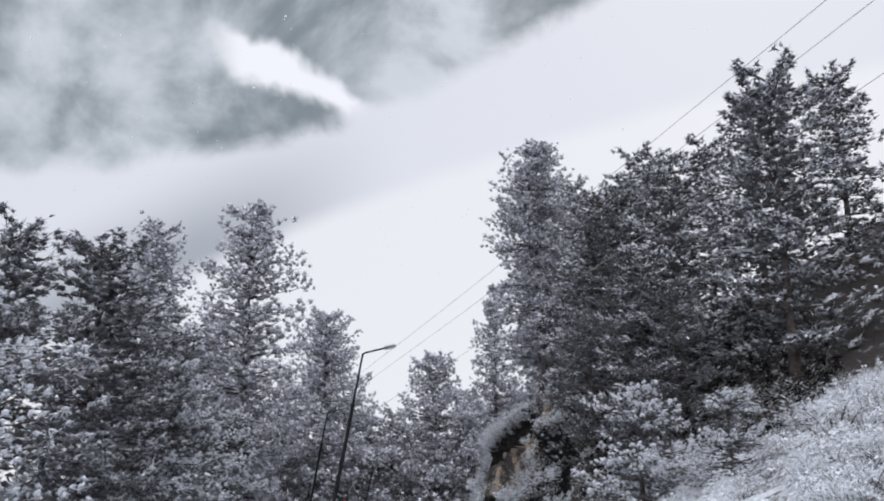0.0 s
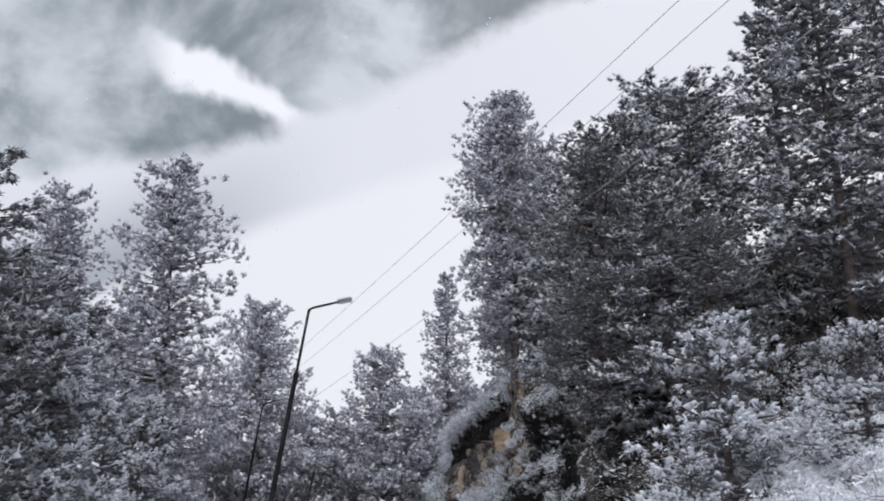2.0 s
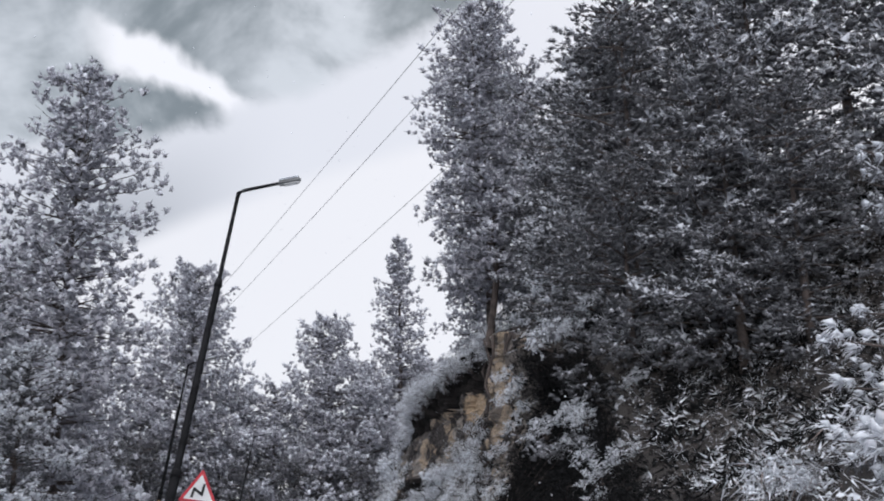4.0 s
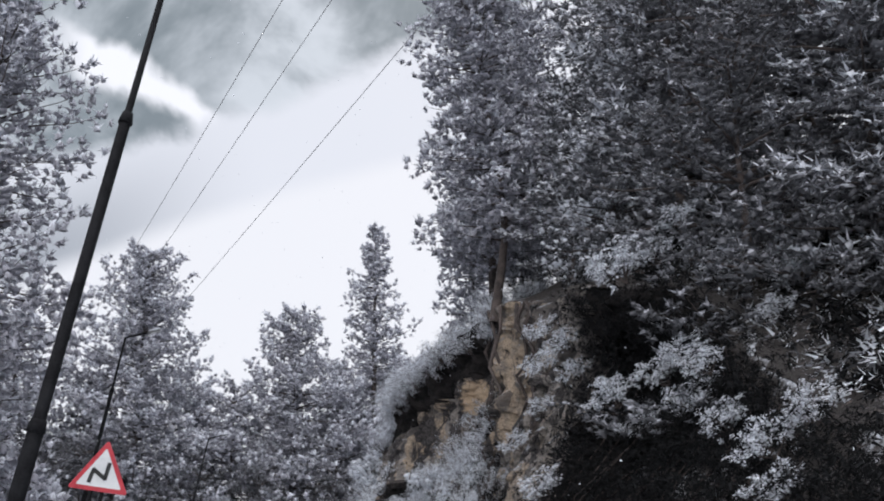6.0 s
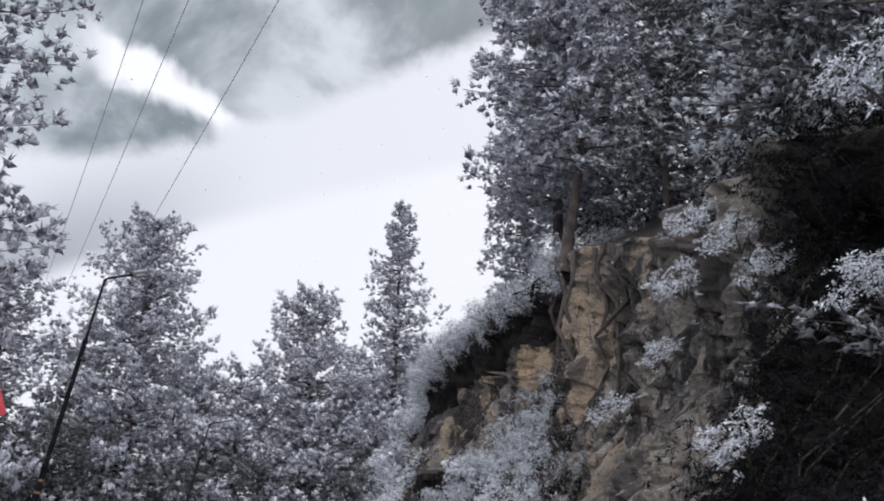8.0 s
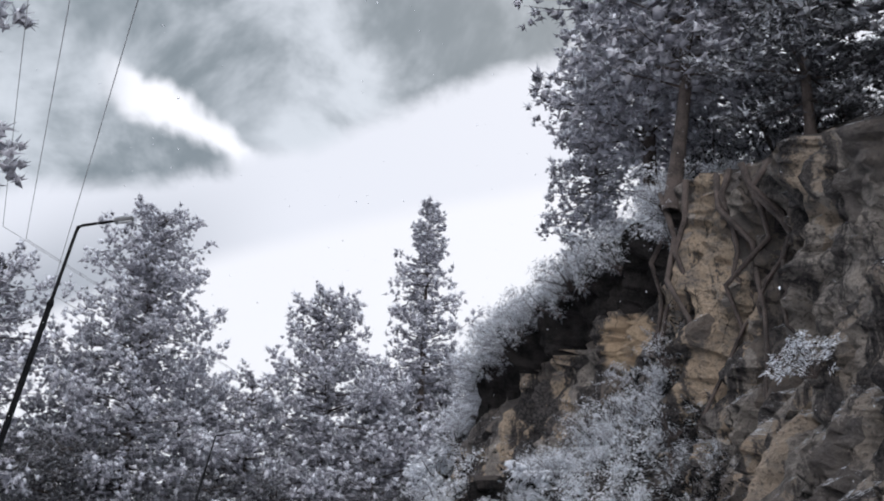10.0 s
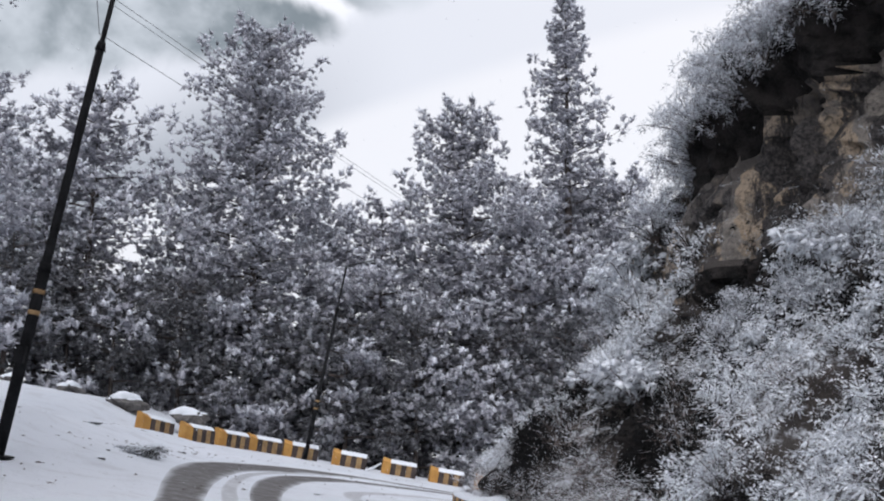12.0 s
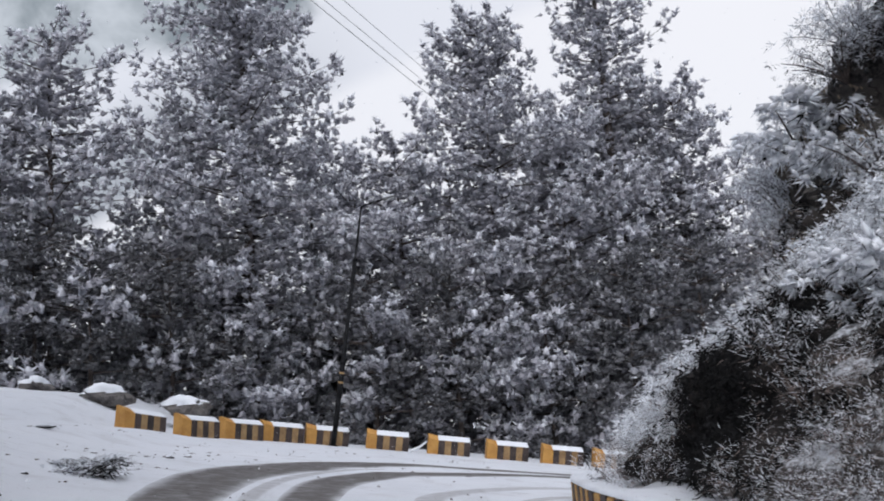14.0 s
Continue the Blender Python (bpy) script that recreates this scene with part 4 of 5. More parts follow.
spray = shrub("snowy_shrub", 52, 1.1, 0.9, SPRIG, 230, 0.125, "leafy shrub with clumps of fresh snow in front of the rock", BUSHES, [LEAF, DUSTED, TUFTSNOW], 0.3, 7, 0.1)
# placed along sight lines to fit the camera's view, some clear of the rock
SPRAYS = ((4.7, 41.0, 6.3), (5.3, 41.0, 6.6), (5.8, 41.0, 7.3), (6.3, 40.1, 6.2), (6.9, 39.8, 6.4), (6.7, 38.9, 5.8), (6.0, 38.3, 5.0), (4.7, 38.6, 4.4), (5.0, 40.2, 4.4), (4.6, 37.7, 4.1),
          (4.5, 41.1, 4.2), (4.8, 40.6, 3.7), (4.7, 38.3, 3.7), (4.3, 36.6, 3.2), (4.2, 35.4, 2.8), (4.6, 35.1, 3.1), (4.0, 34.9, 2.3), (4.7, 46.3, 5.7), (4.5, 43.2, 5.0), (5.2, 51.0, 4.6), (4.3, 44.8, 6.1), (3.5, 42.0, 2.8), (4.7, 44.4, 5.8), (5.1, 48.2, 5.1))
for k, (x, y, z) in enumerate(SPRAYS):
    size = 0.62 + 0.10 * math.sin(k * 2.7) + (0.08 if y > 40 else 0.0)
    m = pose(x - 0.45, y - 0.35, z - 0.35, 0, -30, 0) @ pose(0, 0, 0, 0, 0, k * 137.5) @ Matrix.Diagonal((size, size, size, 1))
    if k:
        copy_thing(spray, m)
    else:
        spray.matrix_basis = m

# dark evergreen bushes hang over the crest above the bare rock
dark_bush = shrub("evergreen_bush", 57, 1.3, 1.0, CLUMP, 240, 0.17, "dark evergreen bush with a little snow on the cliff's crest", "dark bushes on the crest", [LEAF, NEEDLE, DUSTED], 0.15, 9, 0.2)
for k in range(26):
    y = 42.8 + 0.53 * k + 0.3 * math.sin(k * 2.1)
    p = on_face(y, (1.01, 1.03, 1.06)[k % 3], 0.1)
    m = pose(p[0], p[1], p[2] - 0.2, 0, -5, k * 137.5) @ Matrix.Diagonal((*[0.8 + 0.25 * math.sin(k * 1.3)] * 3, 1))
    if k > 20:                                    # some stand further in, between the trunks
        x, y = 6.6 + 0.6 * (k - 20), 57.2 + 0.9 * ((k * 7) % 5)
        m = pose(x, y, hill_z(x, y) - 0.2, 0, 0, k * 137.5) @ Matrix.Diagonal((1.7, 1.7, 2.0, 1))
    if k:
        copy_thing(dark_bush, m)
    else:
        dark_bush.matrix_basis = m

# twiggy shrubs on the ledges, the crest and the verge
twiggy = stand(shrub("snowy_shrub", 53, 0.95, 0.75, TWIG, 95, 0.23, "bare twiggy shrub covered with snow on the cliff", BUSHES, stems=14, stout=0.45), 1.0, 62.6, hill_z(1.0, 62.6))
leafy_bush = stand(shrub("snowy_shrub", 54, 0.7, 0.75, CLUMP, 140, 0.13, "low leafy shrub with snow lying on it on the cliff", BUSHES, [NEEDLE, SNOWY, TUFTSNOW]), 1.6, 64.4, hill_z(1.6, 64.4))
rng = np.random.default_rng(7)
for k in range(34):
    y = rng.uniform(56.5, 75)
    s = min(0.97, rng.random() ** 0.8 * (5.2 + 0.4 * max(0.0, 62 - y) if y < 66 else 4.4) / lerp_table(CREST, y))
    p = on_face(y, s, 0.0)
    again(twiggy if rng.random() < 0.4 else leafy_bush, p[0], p[1], p[2] - 0.1, rng.uniform(0, 360), rng.uniform(0.7, 1.2))
rimed_bush = stand(shrub("snowy_shrub", 56, 0.65, 0.8, CLUMP, 105, 0.145, "dense low shrub white with rime on the lip of the cliff", BUSHES, [DUSTED, TUFTSNOW, TUFTSNOW], 0.15, 10, 0.3, 0.5), 4.4, 66.0, hill_z(4.4, 66.0))
for k in range(96):                               # a fringe over the lip of the cliff
    y = rng.uniform(57.5, 72.5)
    p = on_face(y, rng.uniform(0.91, 1.04), 0.05)
    copy_thing(rimed_bush if rng.random() < 0.92 else leafy_bush, pose(p[0], p[1], p[2] - 0.1, 0, -22, 0) @ pose(0, 0, 0, 0, 0, rng.uniform(0, 360)) @ Matrix.Diagonal((*[rng.uniform(0.8, 1.4)] * 3, 1)))
for k in range(30):                               # snowed-up ledge that slants down the face
    u = rng.random()
    p = on_face(57.8 + 5.4 * u + rng.normal(0, 0.3), 0.63 - 0.22 * u + rng.normal(0, 0.025), 0.25)
    again(rimed_bush, p[0], p[1], p[2] - 0.15, rng.uniform(0, 360), rng.uniform(0.55, 0.95))
for k in range(24):                               # thicket on the verge at its foot
    y = rng.uniform(56, 72) if k < 8 else rng.uniform(68.3, 72.2)
    x = lerp_table(FOOT, y) + rng.uniform(-0.5, 0.6)
    again(twiggy, x, y, hill_z(x, y) - 0.15, rng.uniform(0, 360), rng.uniform(0.6, 1.1))

for k in range(14):                               # sprigs poking out of the snow banked behind the kerb
    y = rng.uniform(55, 69)
    x = lerp_table(FOOT, y) - rng.uniform(0.05, 0.75) * min(1.0, 0.35 + 0.1 * (69 - y))
    again(twiggy if rng.random() < 0.6 else leafy_bush, x, y, ground_z(x - 0.6, y) + 0.34, rng.uniform(0, 360), rng.uniform(0.2, 0.45))

laden = shrub("evergreen_bush", 58, 1.1, 1.0, HEAVY[0], 150, 0.30, "evergreen bush bowed under clumps of snow on the cliff", BUSHES, [LEAF, SNOWY, TUFTSNOW], 0.3, 9, 0.3)
for k, (y, up, size) in enumerate(((70.6, 0.86, 1.15), (64.8, 0.33, 0.8), (65.5, 0.34, 0.7), (61.2, 0.50, 0.7), (70.0, 0.70, 0.8))):
    p = on_face(y, up, 0.25)
    m = pose(p[0], p[1], p[2] - 0.35, 0, -15, k * 137.5) @ Matrix.Diagonal((size, size, size, 1))
    if k:
        copy_thing(laden, m)
    else:
        laden.matrix_basis = m

# undug patches where near-black leaves put in the shade of hollows
SHADE_SPOTS = ((70.4, 0.66, 0.9, 0.09), (64.3, 0.27, 0.8, 0.055), (67.1, 0.22, 1.3, 0.15), (63.3, 0.22, 0.75, 0.09), (62.3, 0.15, 0.35, 0.13), (61.6, 0.215, 0.45, 0.035), (63.5, 0.46, 0.9, 0.11), (65.4, 0.60, 1.0, 0.05), (60.0, 0.12, 0.5, 0.05), (59.0, 0.25, 0.45, 0.055), (60.7, 0.41, 0.6, 0.04), (58.2, 0.42, 0.5, 0.06), (61.9, 0.47, 0.5, 0.04))
DRIFTS = ((61.2, 0.31, 1.9, 0.16), (60.2, 0.16, 2.2, 0.14), (58.8, 0.35, 1.6, 0.16), (63.5, 0.345, 0.7, 0.035), (66.6, 0.48, 1.9, 0.10), (70.3, 0.30, 1.5, 0.12), (64.6, 0.30, 0.5, 0.08), (60.2, 0.52, 2.6, 0.12), (64.3, 0.58, 0.7, 0.06), (68.5, 0.45, 1.2, 0.08), (58.0, 0.25, 1.5, 0.15), (72.0, 0.4, 2.0, 0.2))
TWIGGY = ((64.2, 0.14, 1.6, 0.06), (67.5, 0.06, 2.0, 0.04), (62.0, 0.10, 0.8, 0.04), (70.2, 0.2, 1.6, 0.2), (71.5, 0.15, 1.2, 0.15))


def near_patch(spots, y, s):
    return max(1.0 - math.hypot((y - a) / ry, (s - b_) / rs) for a, b_, ry, rs in spots)


def grit_line(y):
    return noise.noise((y * 1.3, 8.0, 0.0))


def undergrowth():
    """Brambles and small leaves matted over the lower slope: snow-laden patches, hollows painted dark, bare twigs."""
    rng = np.random.default_rng(77)
    kinds = {"snowy": [], "pillow": [], "dark": [], "twigs": []}
    while sum(len(v) for v in kinds.values()) < 24000:
        y = rng.uniform(54.5, 75)
        top = (5.0 + 0.45 * max(0.0, 62.0 - y) if y < 66 else 4.6) * rng.uniform(0.75, 1.1)
        s = rng.random() ** 0.9 * top / lerp_table(CREST, y)
        if s > 0.98 or s * (lerp_table(CREST, y) + 0.3) < 0.55 - 0.3 * grit_line(y) or (y < 57 and s > 0.3 + 0.08 * (y - 53)):
            continue
        grain = 1.3 * noise.noise((y * 0.9, s * 8.0, 2.0)) + 0.9 * noise.noise((y * 2.3, s * 19.0, 6.0))
        shade_spot, drift, thicket = near_patch(SHADE_SPOTS, y, s) + 0.25 * grain, near_patch(DRIFTS, y, s) + 0.35 * grain, near_patch(TWIGGY, y, s) + 0.3 * grain
        if shade_spot > 0.0:
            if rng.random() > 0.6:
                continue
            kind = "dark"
        elif drift > 0.0:
            kind = "pillow" if rng.random() < 0.5 else "snowy" if rng.random() < 0.7 else "twigs"
        elif thicket > 0.0:
            kind = "twigs" if rng.random() < 0.8 else "snowy"
        else:
            if rng.random() < 0.25:
                continue
            kind = "snowy" if grain > 0.12 else "dark" if grain > -0.6 else "twigs"
            if rng.random() < (0.38 if grain > 0.0 else 0.10):
                kind = "twigs"
        if kind == "pillow" and rng.random() < 0.15:
            continue
        lift = abs(rng.normal(0.0, 0.14)) + {"snowy": 0.12, "pillow": 0.14, "dark": 0.0, "twigs": 0.06}[kind]
        grow = {"snowy": 1.0, "pillow": 1.25, "dark": 1.0, "twigs": 2.0}[kind]
        kinds[kind].append((tuple(on_face(y, max(0.02, s), lift)), math.pi + rng.normal(0, 1.0), rng.uniform(0.05, 0.15) * grow, rng.normal(0.1, 0.4)))
    for _ in range(4500):                         # litter and seedlings under the pines of the slope
        y, s = rng.uniform(28, 46), 1.0 + rng.uniform(0.002, 0.16)
        kind = rng.choice(("twigs", "dark", "snowy"), p=(0.45, 0.40, 0.15))
        kinds[kind].append((tuple(Vector(cliff_point(y, s)) + Vector((0, 0, rng.uniform(0, 0.2)))), rng.uniform(0, 6.28), rng.uniform(0.18, 0.42), rng.normal(0.2, 0.3)))
    verts, tris, mats, base = [], [], [], 0
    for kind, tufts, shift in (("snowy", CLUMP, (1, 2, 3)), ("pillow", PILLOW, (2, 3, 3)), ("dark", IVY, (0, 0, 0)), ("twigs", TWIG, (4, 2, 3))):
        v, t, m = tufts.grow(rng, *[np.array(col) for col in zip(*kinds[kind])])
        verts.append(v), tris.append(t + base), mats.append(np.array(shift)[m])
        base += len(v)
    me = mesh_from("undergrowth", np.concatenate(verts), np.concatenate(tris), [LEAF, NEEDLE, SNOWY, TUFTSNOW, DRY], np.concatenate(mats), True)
    return tagged(new("undergrowth", me), "brambles and small leaves under fresh snow on the lower cliff", "undergrowth", kind="stuff")


undergrowth()

# stalks and grass on the near bank
stalks = stand(shrub("snowy_grass_clump", 55, 0.55, 0.55, GRASS, 60, 0.20, "clump of dead grass bent under snow on the bank", "grass clumps on the bank", None, 0.2, arch=0.6, stout=0.35), 8.0, 27.0, hill_z(8.0, 27.0))
for k in range(150):
    y = rng.uniform(13, 28.5)
    x = lerp_table(FOOT, y) + rng.uniform(0.5, 9.5)
    again(stalks if rng.random() < 0.93 else leafy_bush, x, y, hill_z(x, y) - 0.05, rng.uniform(0, 360), rng.uniform(0.7, 1.5))

# ======================================================================
# street lamps
# ======================================================================
def street_lamp():
    """A stepped steel pole that has sunk to one side, with a short arm and a flat lantern."""
    root = thing("street_lamp", Matrix.Identity(4), "leaning dark steel street lamp with a short arm and flat lantern", "street lamp", "street lamps")
    part("base_plate", box(bmesh.new(), 0.36, 0.36, 0.03, pose(0, 0, 0.015), 0.008), POST, root)
    pole = part("pole", tube_bm([(0, 0, -0.4), (0, 0, 2.8), (0, 0, 2.86), (0, 0, 6.4), (0, 0, 6.46), (0, 0, 8.3)], [0.088, 0.086, 0.070, 0.064, 0.042, 0.036], 14), POST, root)
    part("collar", tube_bm([(0, 0, 2.76), (0, 0, 2.9)], [0.10, 0.085], 14), POST, pole)
    part("collar", tube_bm([(0, 0, 6.36), (0, 0, 6.5)], [0.085, 0.06], 14), POST, pole)
    part("junction_box", box(bmesh.new(), 0.16, 0.12, 0.26, pose(0.0, -0.12, 1.5), 0.01), POST, pole)
    part("arm", tube_bm([(0, 0, 8.20), (0.02, 0, 8.30), (0.10, 0, 8.36), (0.75, 0, 8.64)], [0.04, 0.038, 0.035, 0.03], 10), POST, root)
    head = part("lantern", box(bmesh.new(), 0.46, 0.17, 0.10, pose(0.93, 0, 8.71, 0, -22, 0), 0.03), GREY, root, "flat grey lantern housing")
    part("lens", box(bmesh.new(), 0.30, 0.13, 0.03, pose(0.975, 0, 8.672, 0, -22, 0), 0.01), GLASS, head)
    part("snow_cap", box(bmesh.new(), 0.40, 0.15, 0.04, pose(0.91, 0, 8.772, 0, -22, 0), 0.018), SNOW, head)
    return root


lamp = street_lamp()
lamp.matrix_basis = pose(-4.28, 36.2, 0.0, 0, 9.6, 0)
for x, y, lean in ((-8.3, 61.6, 9.0), (-7.35, 89.2, 10.4)):
    far_lamp = copy_thing(lamp, pose(x, y, ground_z(x, y), 0, lean, 0))
    pole = [o for o in far_lamp.children if o.name.startswith("pole")][0]
    for z in (2.10, 2.42):                        # these two carry remains of a painted marking
        part("painted_band", tube_bm([(0, 0, z), (0, 0, z + 0.07)], [0.090, 0.090], 14), FADED, pole, "worn yellow painted band")


# ======================================================================
# bend warning sign
# ======================================================================
def triangle(bm, side, depth, y, corner):
    """A rounded triangle of sheet metal, standing on its long edge."""
    r = side / math.sqrt(3)
    rim = []
    for k in range(3):
        a = radians(90 + 120 * k)
        c = Vector((math.cos(a) * (r - 2 * corner), 0, math.sin(a) * (r - 2 * corner)))
        for j in range(-4, 5):
            b = a + radians(15 * j)
            rim.append(c + Vector((math.cos(b) * corner, 0, math.sin(b) * corner)))
    front = [bm.verts.new(v + Vector((0, y, 0))) for v in rim]
    rear = [bm.verts.new(v + Vector((0, y + depth, 0))) for v in rim]
    bm.faces.new(front), bm.faces.new(rear[::-1])
    for i in range(len(rim)):
        j = (i + 1) % len(rim)
        bm.faces.new((front[j], front[i], rear[i], rear[j]))
    bmesh.ops.recalc_face_normals(bm, faces=bm.faces)
    return bm


def stroke(bm, points, wide, y):
    """A flat painted bar through points of the sign's face."""
    pts = [Vector((x, 0, z)) for x, z in points]
    for a, b in zip(pts, pts[1:]):
        d = (b - a).normalized()
        box(bm, wide, 0.004, (b - a).length + wide * 0.6, Matrix.Translation((a + b) / 2 + Vector((0, y, 0))) @ pose(0, 0, 0, 0, math.degrees(math.atan2(d.x, d.z)), 0))
    return bm


def warning_sign():
    root = thing("warning_sign", Matrix.Identity(4), "red-bordered white triangular double-bend sign leaning on two posts", "road sign")
    plate = part("plate", triangle(bmesh.new(), 0.88, 0.012, 0.0, 0.03), RED, root, "red triangular sheet-metal plate")
    part("face", triangle(bmesh.new(), 0.66, 0.004, -0.006, 0.015), WHITE, plate, "white inner face")
    part("bend_symbol", stroke(bmesh.new(), ((-0.15, -0.13), (-0.12, 0.05), (0.065, -0.06), (0.085, 0.16)), 0.058, -0.012), INK, plate, "black zigzag bend symbol")
    for x in (-0.09, 0.07):
        part("post", tube_bm([(x - 0.02, 0.045, -2.95), (x, 0.045, 0.2 - abs(x))], [0.03, 0.03], 10), POST, root)
    for z in (-0.12, 0.06):
        part("clamp", box(bmesh.new(), 0.24, 0.03, 0.03, pose(-0.01, 0.025, z), 0.004), GREY, root)
    return root


warning_sign().matrix_basis = pose(-3.93, 41.0, 2.72, 0, 8.0, 6)


# ======================================================================
# painted parapet blocks round the bend
# ======================================================================
def parapet_block():
    """Concrete block with a sloping top, painted in yellow and black bands, snow lying on the slope."""
    root = thing("parapet_block", Matrix.Identity(4), "yellow and black striped concrete parapet block capped with snow", "barrier", "parapet blocks along the bend")
    long, bands = 1.48, 6
    prof = [(-0.20, -0.15), (0.20, -0.15), (0.20, 0.62), (0.06, 0.62), (-0.16, 0.50), (-0.20, 0.47)]
    lengths = [0.36] + [(long - 0.36) / (bands - 1)] * (bands - 1)
    x = -long / 2
    for k, l in enumerate(lengths):
        bm = bmesh.new()
        a = [bm.verts.new((x, y, z + (0.06 if k == 0 and z > 0.4 else 0.0))) for y, z in prof]
        b = [bm.verts.new((x + l - 0.004, y, z)) for y, z in prof]
        bm.faces.new(a), bm.faces.new(b[::-1])
        for i in range(len(prof)):
            j = (i + 1) % len(prof)
            bm.faces.new((a[j], a[i], b[i], b[j]))
        bmesh.ops.recalc_face_normals(bm, faces=bm.faces)
        part("band", bm, BLACK if k % 2 else (FADED if k else YELLOW), root)
        x += l
    bm = bmesh.new()
    n = 12
    rows = []
    for i in range(n + 1):
        u = -long / 2 + 0.34 + (long - 0.36) * i / n
        w_ = 0.012 * math.sin(i * 2.3)
        rows.append([bm.verts.new(v) for v in ((u, -0.19 + w_, 0.48), (u, -0.17, 0.515), (u, -0.05, 0.585 + w_), (u, 0.06, 0.645), (u, 0.20 + w_, 0.645), (u, 0.205, 0.62))])
    for a, b in zip(rows, rows[1:]):
        for i in range(5):
            bm.faces.new((a[i], b[i], b[i + 1], a[i + 1])).smooth = True
    bm.faces.new(rows[0][::-1]), bm.faces.new(rows[-1])
    bmesh.ops.recalc_face_normals(bm, faces=bm.faces)
    part("snow_cap", bm, SNOW, root, "layer of fresh snow")
    return root


BLOCKS = ((-12.05, 83.3, 57), (-11.05, 85.6, 55), (-10.1, 87.5, 48), (-9.05, 88.9, 33), (-7.65, 89.7, 16), (-5.62, 90.12, 6), (-3.52, 90.33, 6), (-1.5, 90.63, 9), (0.45, 91.0, 10), (2.3, 91.4, 12))
first = parapet_block()
for k, (x, y, turn) in enumerate(BLOCKS):
    slope = math.degrees(math.atan2(ground_z(x + math.cos(radians(turn)), y + math.sin(radians(turn))) - ground_z(x - math.cos(radians(turn)), y - math.sin(radians(turn))), 2.0))
    m = pose(x, y, ground_z(x, y) - 0.02, 0, 0, turn) @ pose(0, 0, 0, 0, -slope, 0) @ Matrix.Diagonal((1.0, 1.0, 1.02, 1))
    if k == 0:
        first.matrix_basis = m
    else:
        copy_thing(first, m)


# ======================================================================
# striped kerb wall under the cliff
# ======================================================================
def kerb_wall():
    root = thing("kerb_wall", Matrix.Identity(4), "low kerb wall of yellow and black stones with snow on top", "kerb", kind="structure")
    way = [Vector(p) for p in ((0.9, 40), (0.6, 44), (1.3, 48), (1.9, 53), (1.7, 57), (0.95, 60), (0.45, 62), (0.15, 63.2), (-0.32, 64.5), (-0.88, 66), (-1.2, 67.5), (-1.42, 69), (-1.42, 71), (-1.24, 72.6), (-0.5, 74), (1.2, 75.2), (3.5, 76.2))]
    fine = []
    for a, b in zip(way, way[1:]):
        n = max(2, int((b - a).length / 0.05))
        fine += [a.lerp(b, i / n) for i in range(n)]
    spots, gone = [fine[0]], 0.0
    for a, b in zip(fine, fine[1:]):
        gone += (b - a).length
        if gone >= 0.27:
            spots.append(b)
            gone = 0.0
    meshes = []
    for mat in (KERB_YELLOW, BLACK):
        bm = box(bmesh.new(), 0.273, 0.22, 0.62, pose(0, 0, 0.08), 0.016)
        me = bpy.data.meshes.new("kerb_stone")
        bm.to_mesh(me)
        bm.free()
        me.materials.append(mat)
        meshes.append(me)
    sv, sq = [], []
    for k, (a, b) in enumerate(zip(spots, spots[1:])):
        mid, d = (a + b) / 2, b - a
        z = ground_z(mid.x, mid.y)
        ob = new("kerb_stone", meshes[k % 2])
        ob.parent = root
        ob.matrix_basis = pose(mid.x, mid.y, z + random.uniform(-0.012, 0.012), 0, random.uniform(-1, 1), math.degrees(math.atan2(d.y, d.x)))
        side = Vector((-d.y, d.x)).normalized()
        i = len(sv)
        for u, h in ((0.11, 0.392), (0.10, 0.432), (0.0, 0.445 + random.uniform(-0.012, 0.015)), (-0.12, 0.44 + random.uniform(-0.02, 0.02)), (-0.5, 0.40 + random.uniform(-0.05, 0.05)), (-0.95, 0.42 + random.uniform(-0.08, 0.08)), (-1.5, 0.44 + random.uniform(-0.1, 0.1)), (-2.3, 0.4)):
            q = a + side * u
            sv.append((q.x, q.y, ground_z(a.x, a.y) + h))
        if k:
            sq += [(i - 8 + j, i - 7 + j, i + 1 + j, i + j) for j in range(7)]
    child("snow_cap", mesh_from("snow_cap", sv, sq, [GROUND], smooth=True), root, "snow lying along the top and banked behind it")
    return root


kerb_wall()


# ======================================================================
# boulders and litter on the bank, overhead cables
# ======================================================================
def boulder(seed, size, label):
    root = thing("boulder", Matrix.Identity(4), label, "boulder", "boulders on the bank")
    noise.seed_set(seed)
    for name, mat, lift, cut in (("stone", STONE, 0.0, -9.0), ("snow_cap", SNOW, 0.05, 0.30)):
        bm = bmesh.new()
        bmesh.ops.create_icosphere(bm, subdivisions=3, radius=1.0)
        for v in bm.verts:
            k = 1 + 0.55 * noise.noise(v.co * 1.2) + 0.25 * noise.noise(v.co * 2.7)
            v.co = Vector((v.co.x * 1.25 * k, v.co.y * 0.9 * k, v.co.z * 0.62 * k)) * size
        if lift:
            dead = [f for f in bm.faces if f.calc_center_median().z < size * (0.16 + 0.12 * noise.noise(f.calc_center_median() * 2 / size))]
            bmesh.ops.delete(bm, geom=dead, context="FACES")
            for v in bm.verts:
                v.co *= 1.03
                v.co.z += lift * size
        for f in bm.faces:
            f.smooth = lift > 0
        part(name, bm, mat, root)
    noise.seed_set(1)
    return root


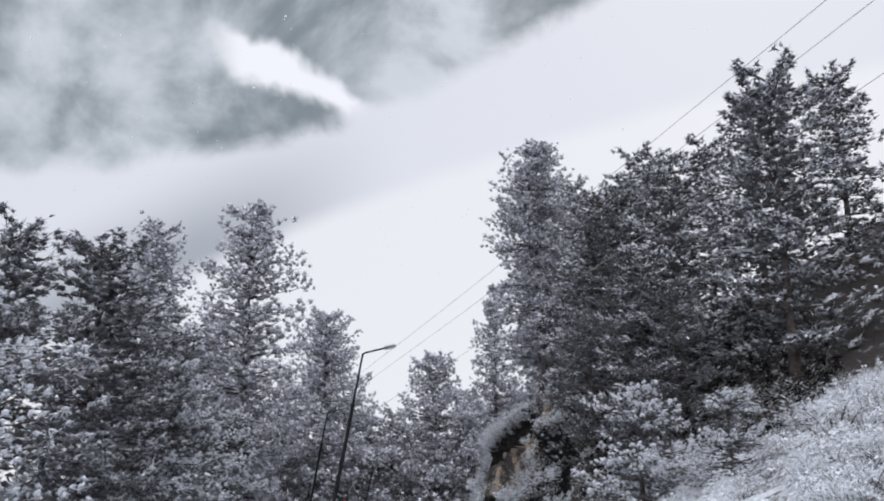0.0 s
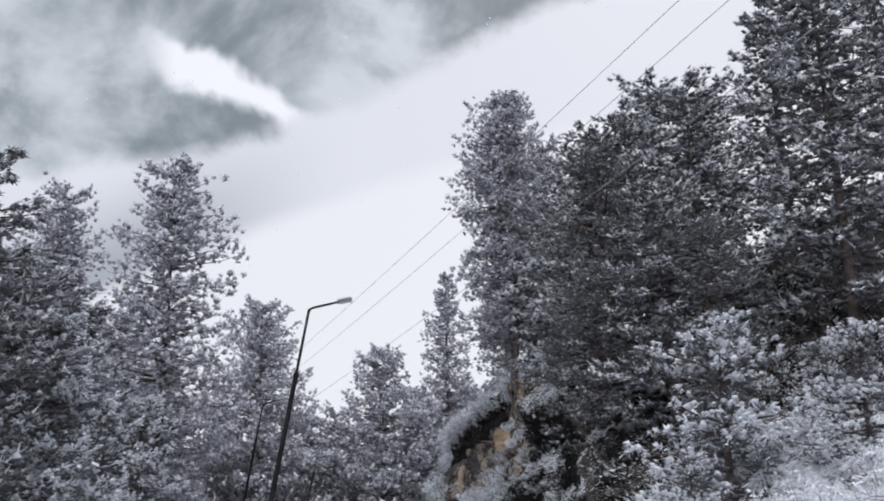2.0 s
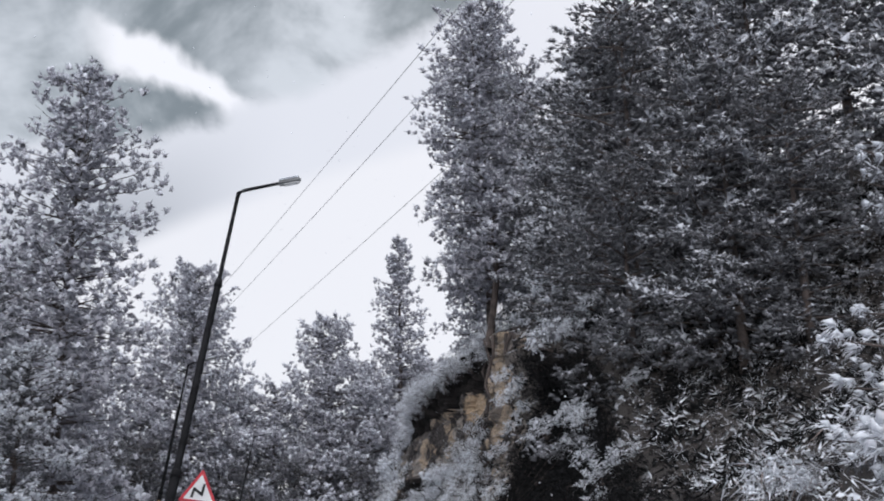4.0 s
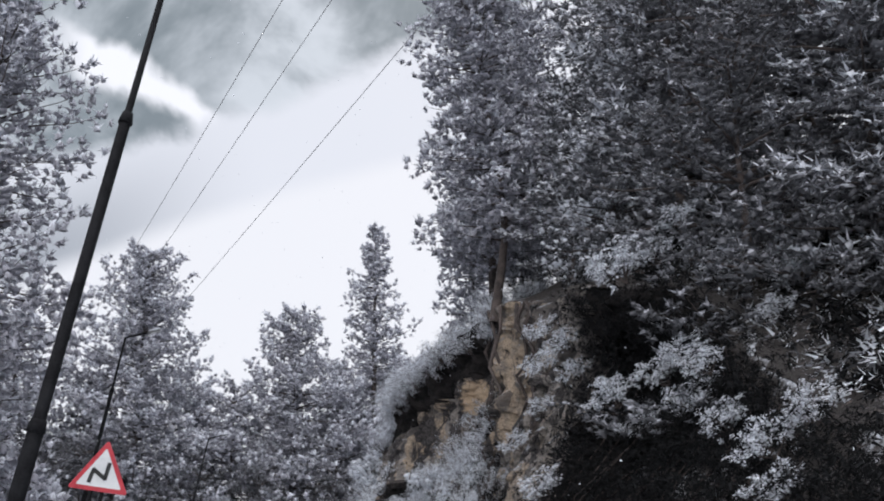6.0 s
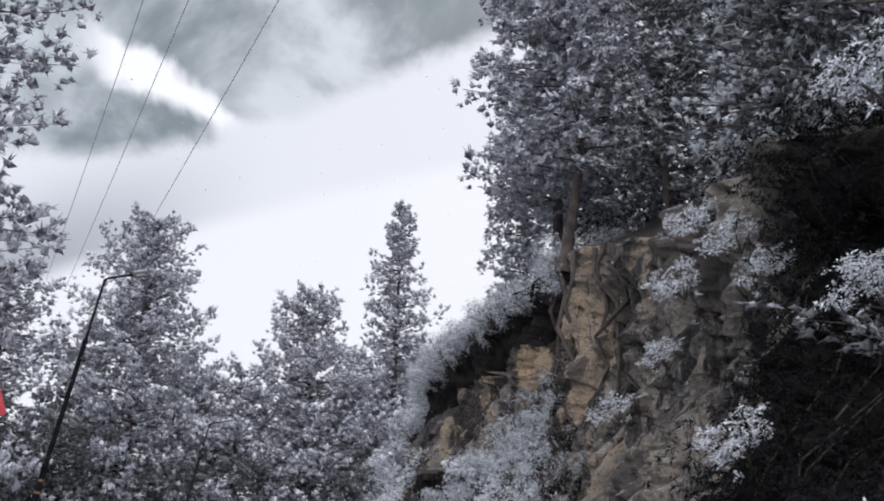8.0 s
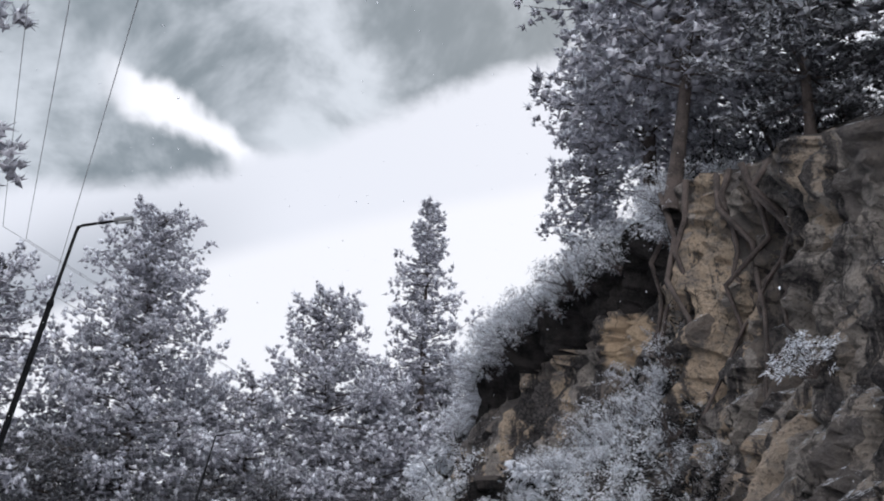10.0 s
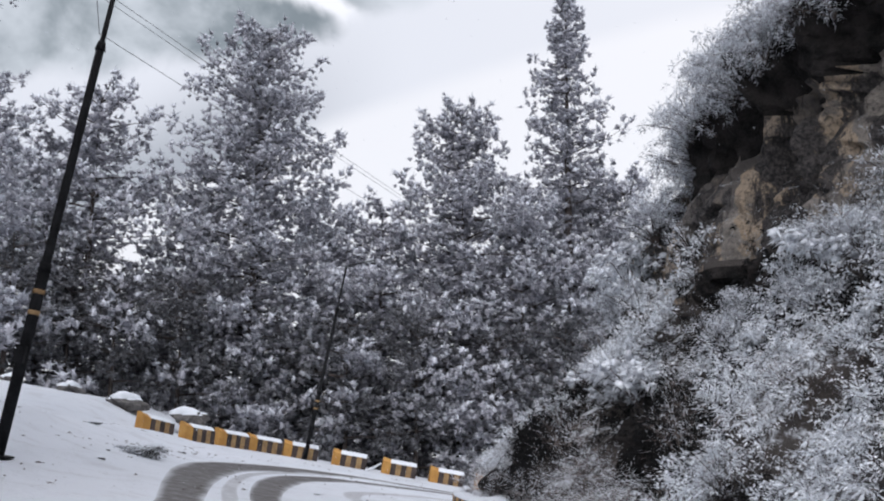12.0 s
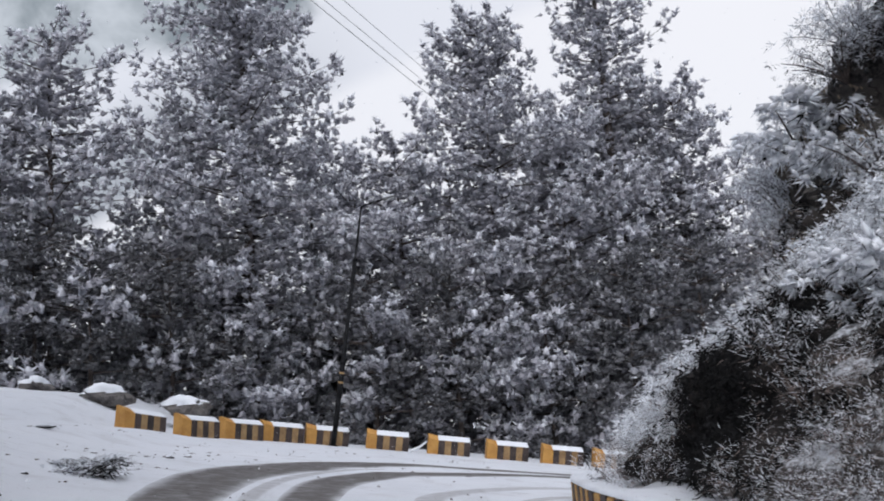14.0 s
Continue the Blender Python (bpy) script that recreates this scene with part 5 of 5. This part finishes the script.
rock = boulder(5, 0.58, "grey boulder half buried under a cap of snow")
rock.matrix_basis = pose(-14.0, 86.6, ground_z(-14.0, 86.6) + 0.30, 0, 0, 20)
boulder(9, 0.62, "grey boulder with snow on its top").matrix_basis = pose(-12.15, 88.9, ground_z(-12.15, 88.9) + 0.78, 0, 0, -30)
for x, y, size, turn in ((-16.6, 87.5, 0.8, 70), (-18.5, 86, 0.6, 140), (-8.67, 70.9, 0.16, 20), (-8.63, 73.9, 0.12, 80), (-8.57, 74.9, 0.09, 10), (-7.77, 64.6, 0.10, 50), (-8.3, 66.6, 0.07, 100), (-8.9, 69.4, 0.08, 60), (-9.6, 72.6, 0.07, 30)):
    copy_thing(rock, pose(x, y, ground_z(x, y) + 0.12 * size, 0, 0, turn) @ Matrix.Diagonal((size, size, size, 1)))
heap = shrub("brushwood_heap", 56, 0.42, 0.75, CLUMP, 120, 0.26, "heap of dark cut brushwood lying in the snow", "", [LEAF, NEEDLE, TUFTSNOW], 0.1, 12, 0.3)
stand(heap, -7.95, 67.9, ground_z(-7.95, 67.9), 0, 0.85, 0.55)
again(heap, -8.5, 68.5, ground_z(-8.5, 68.5), 100, 0.6, 0.7)
again(heap, -11.5, 75.2, ground_z(-11.5, 75.2), 200, 0.5, 0.5)
again(heap, -3.5, 64.0, ground_z(-3.5, 64.0), 40, 0.22, 0.4)
again(heap, -4.25, 66.8, ground_z(-4.25, 66.8), 140, 0.22, 0.35)

stick = part("fallen_branch", tube_bm([(-4.85, 89.75, ground_z(-4.85, 89.75) + 0.02), (-4.5, 89.72, ground_z(-4.5, 89.72) + 0.18), (-4.2, 89.78, ground_z(-4.2, 89.78) + 0.42)], [0.05, 0.045, 0.03], 7), SNOW, None)
tagged(stick, "snow-covered branch leaning against the parapet", "branch")


def litter():
    """Crumbs of earth, bark and twigs strewn over the snow of the road and the verge."""
    rng = np.random.default_rng(91)
    verts, tris = [], []
    while len(tris) < 6 * 260:
        x, y = rng.uniform(-13.0, -2.0), rng.uniform(58.0, 86.0)
        if noise.noise((x * 0.5, y * 0.35, 30.0)) < 0.12 and rng.random() < 0.85:
            continue
        long, turn = rng.uniform(0.015, 0.04) * (1 if rng.random() < 0.65 else 3.5), rng.uniform(0, 6.28)
        wide, z = rng.uniform(0.012, 0.03), ground_z(x, y)
        d, n = np.array([math.cos(turn), math.sin(turn), 0]), np.array([-math.sin(turn), math.cos(turn), 0])
        i, c = len(verts), np.array([x, y, z])
        verts += [c - d * long, c + n * wide, c + d * long, c - n * wide, c + (0, 0, rng.uniform(0.010, 0.026))]
        tris += [(i, i + 1, i + 4), (i + 1, i + 2, i + 4), (i + 2, i + 3, i + 4), (i + 3, i, i + 4), (i, i + 2, i + 1), (i, i + 3, i + 2)]
    ob = new("litter", mesh_from("litter", verts, tris, [BARK]))
    return tagged(ob, "dark crumbs of bark, twigs and earth strewn on the snow", "litter", kind="stuff")


litter()


def cable(a, b, sag):
    pts = [Vector(a).lerp(Vector(b), i / 24) - Vector((0, 0, 4 * sag * (i / 24) * (1 - i / 24))) for i in range(25)]
    bm = tube_bm(pts, [0.006] * 25, 6)
    ob = part("overhead_cable", bm, CABLE, None)
    return tagged(ob, "thin grey overhead cable strung above the road", "cable", "overhead cables")


for k, (dx, dz) in enumerate(((0.0, 0.0), (0.55, -0.25), (1.3, -1.5))):
    cable((6.7 + dx, 10, 9.3 + dz * 0.5), (-8.6 + dx, 61.5, 9.1 + dz), 0.25)
    cable((-8.6 + dx, 61.5, 9.1 + dz), (9.4 + dx, 112, 9.4 + dz), 0.3)
cable((-24, 93, 14.0), (16, 95.5, 6.6), 1.5)


def snowfall():
    """Flakes in the air along the road."""
    rng = np.random.default_rng(17)
    verts, tris = [], []
    shape = np.array([(1, 0, 0), (-1, 0, 0), (0, 1, 0), (0, -1, 0), (0, 0, 1), (0, 0, -1)], float)
    sides = np.array([(0, 2, 4), (2, 1, 4), (1, 3, 4), (3, 0, 4), (2, 0, 5), (1, 2, 5), (3, 1, 5), (0, 3, 5)])
    for _ in range(4200):
        x, y, z = rng.uniform(-13, 5), rng.uniform(4, 92), rng.uniform(0.4, 11.0)
        if abs(x + 1.8) < 2.6 and z < 4.5 and y < 60:
            continue
        tris.append(sides + 6 * len(verts))
        verts.append(shape * rng.uniform(0.5, 1.4, (6, 1)) * rng.uniform(0.005, 0.011) * (1, 1, 1.3) + (x, y, z))
    ob = new("falling_snow", mesh_from("falling_snow", np.concatenate(verts), np.concatenate(tris), [SNOW]))
    return tagged(ob, "sparse snowflakes falling through the air over the road", "snowfall", kind="stuff")


snowfall()
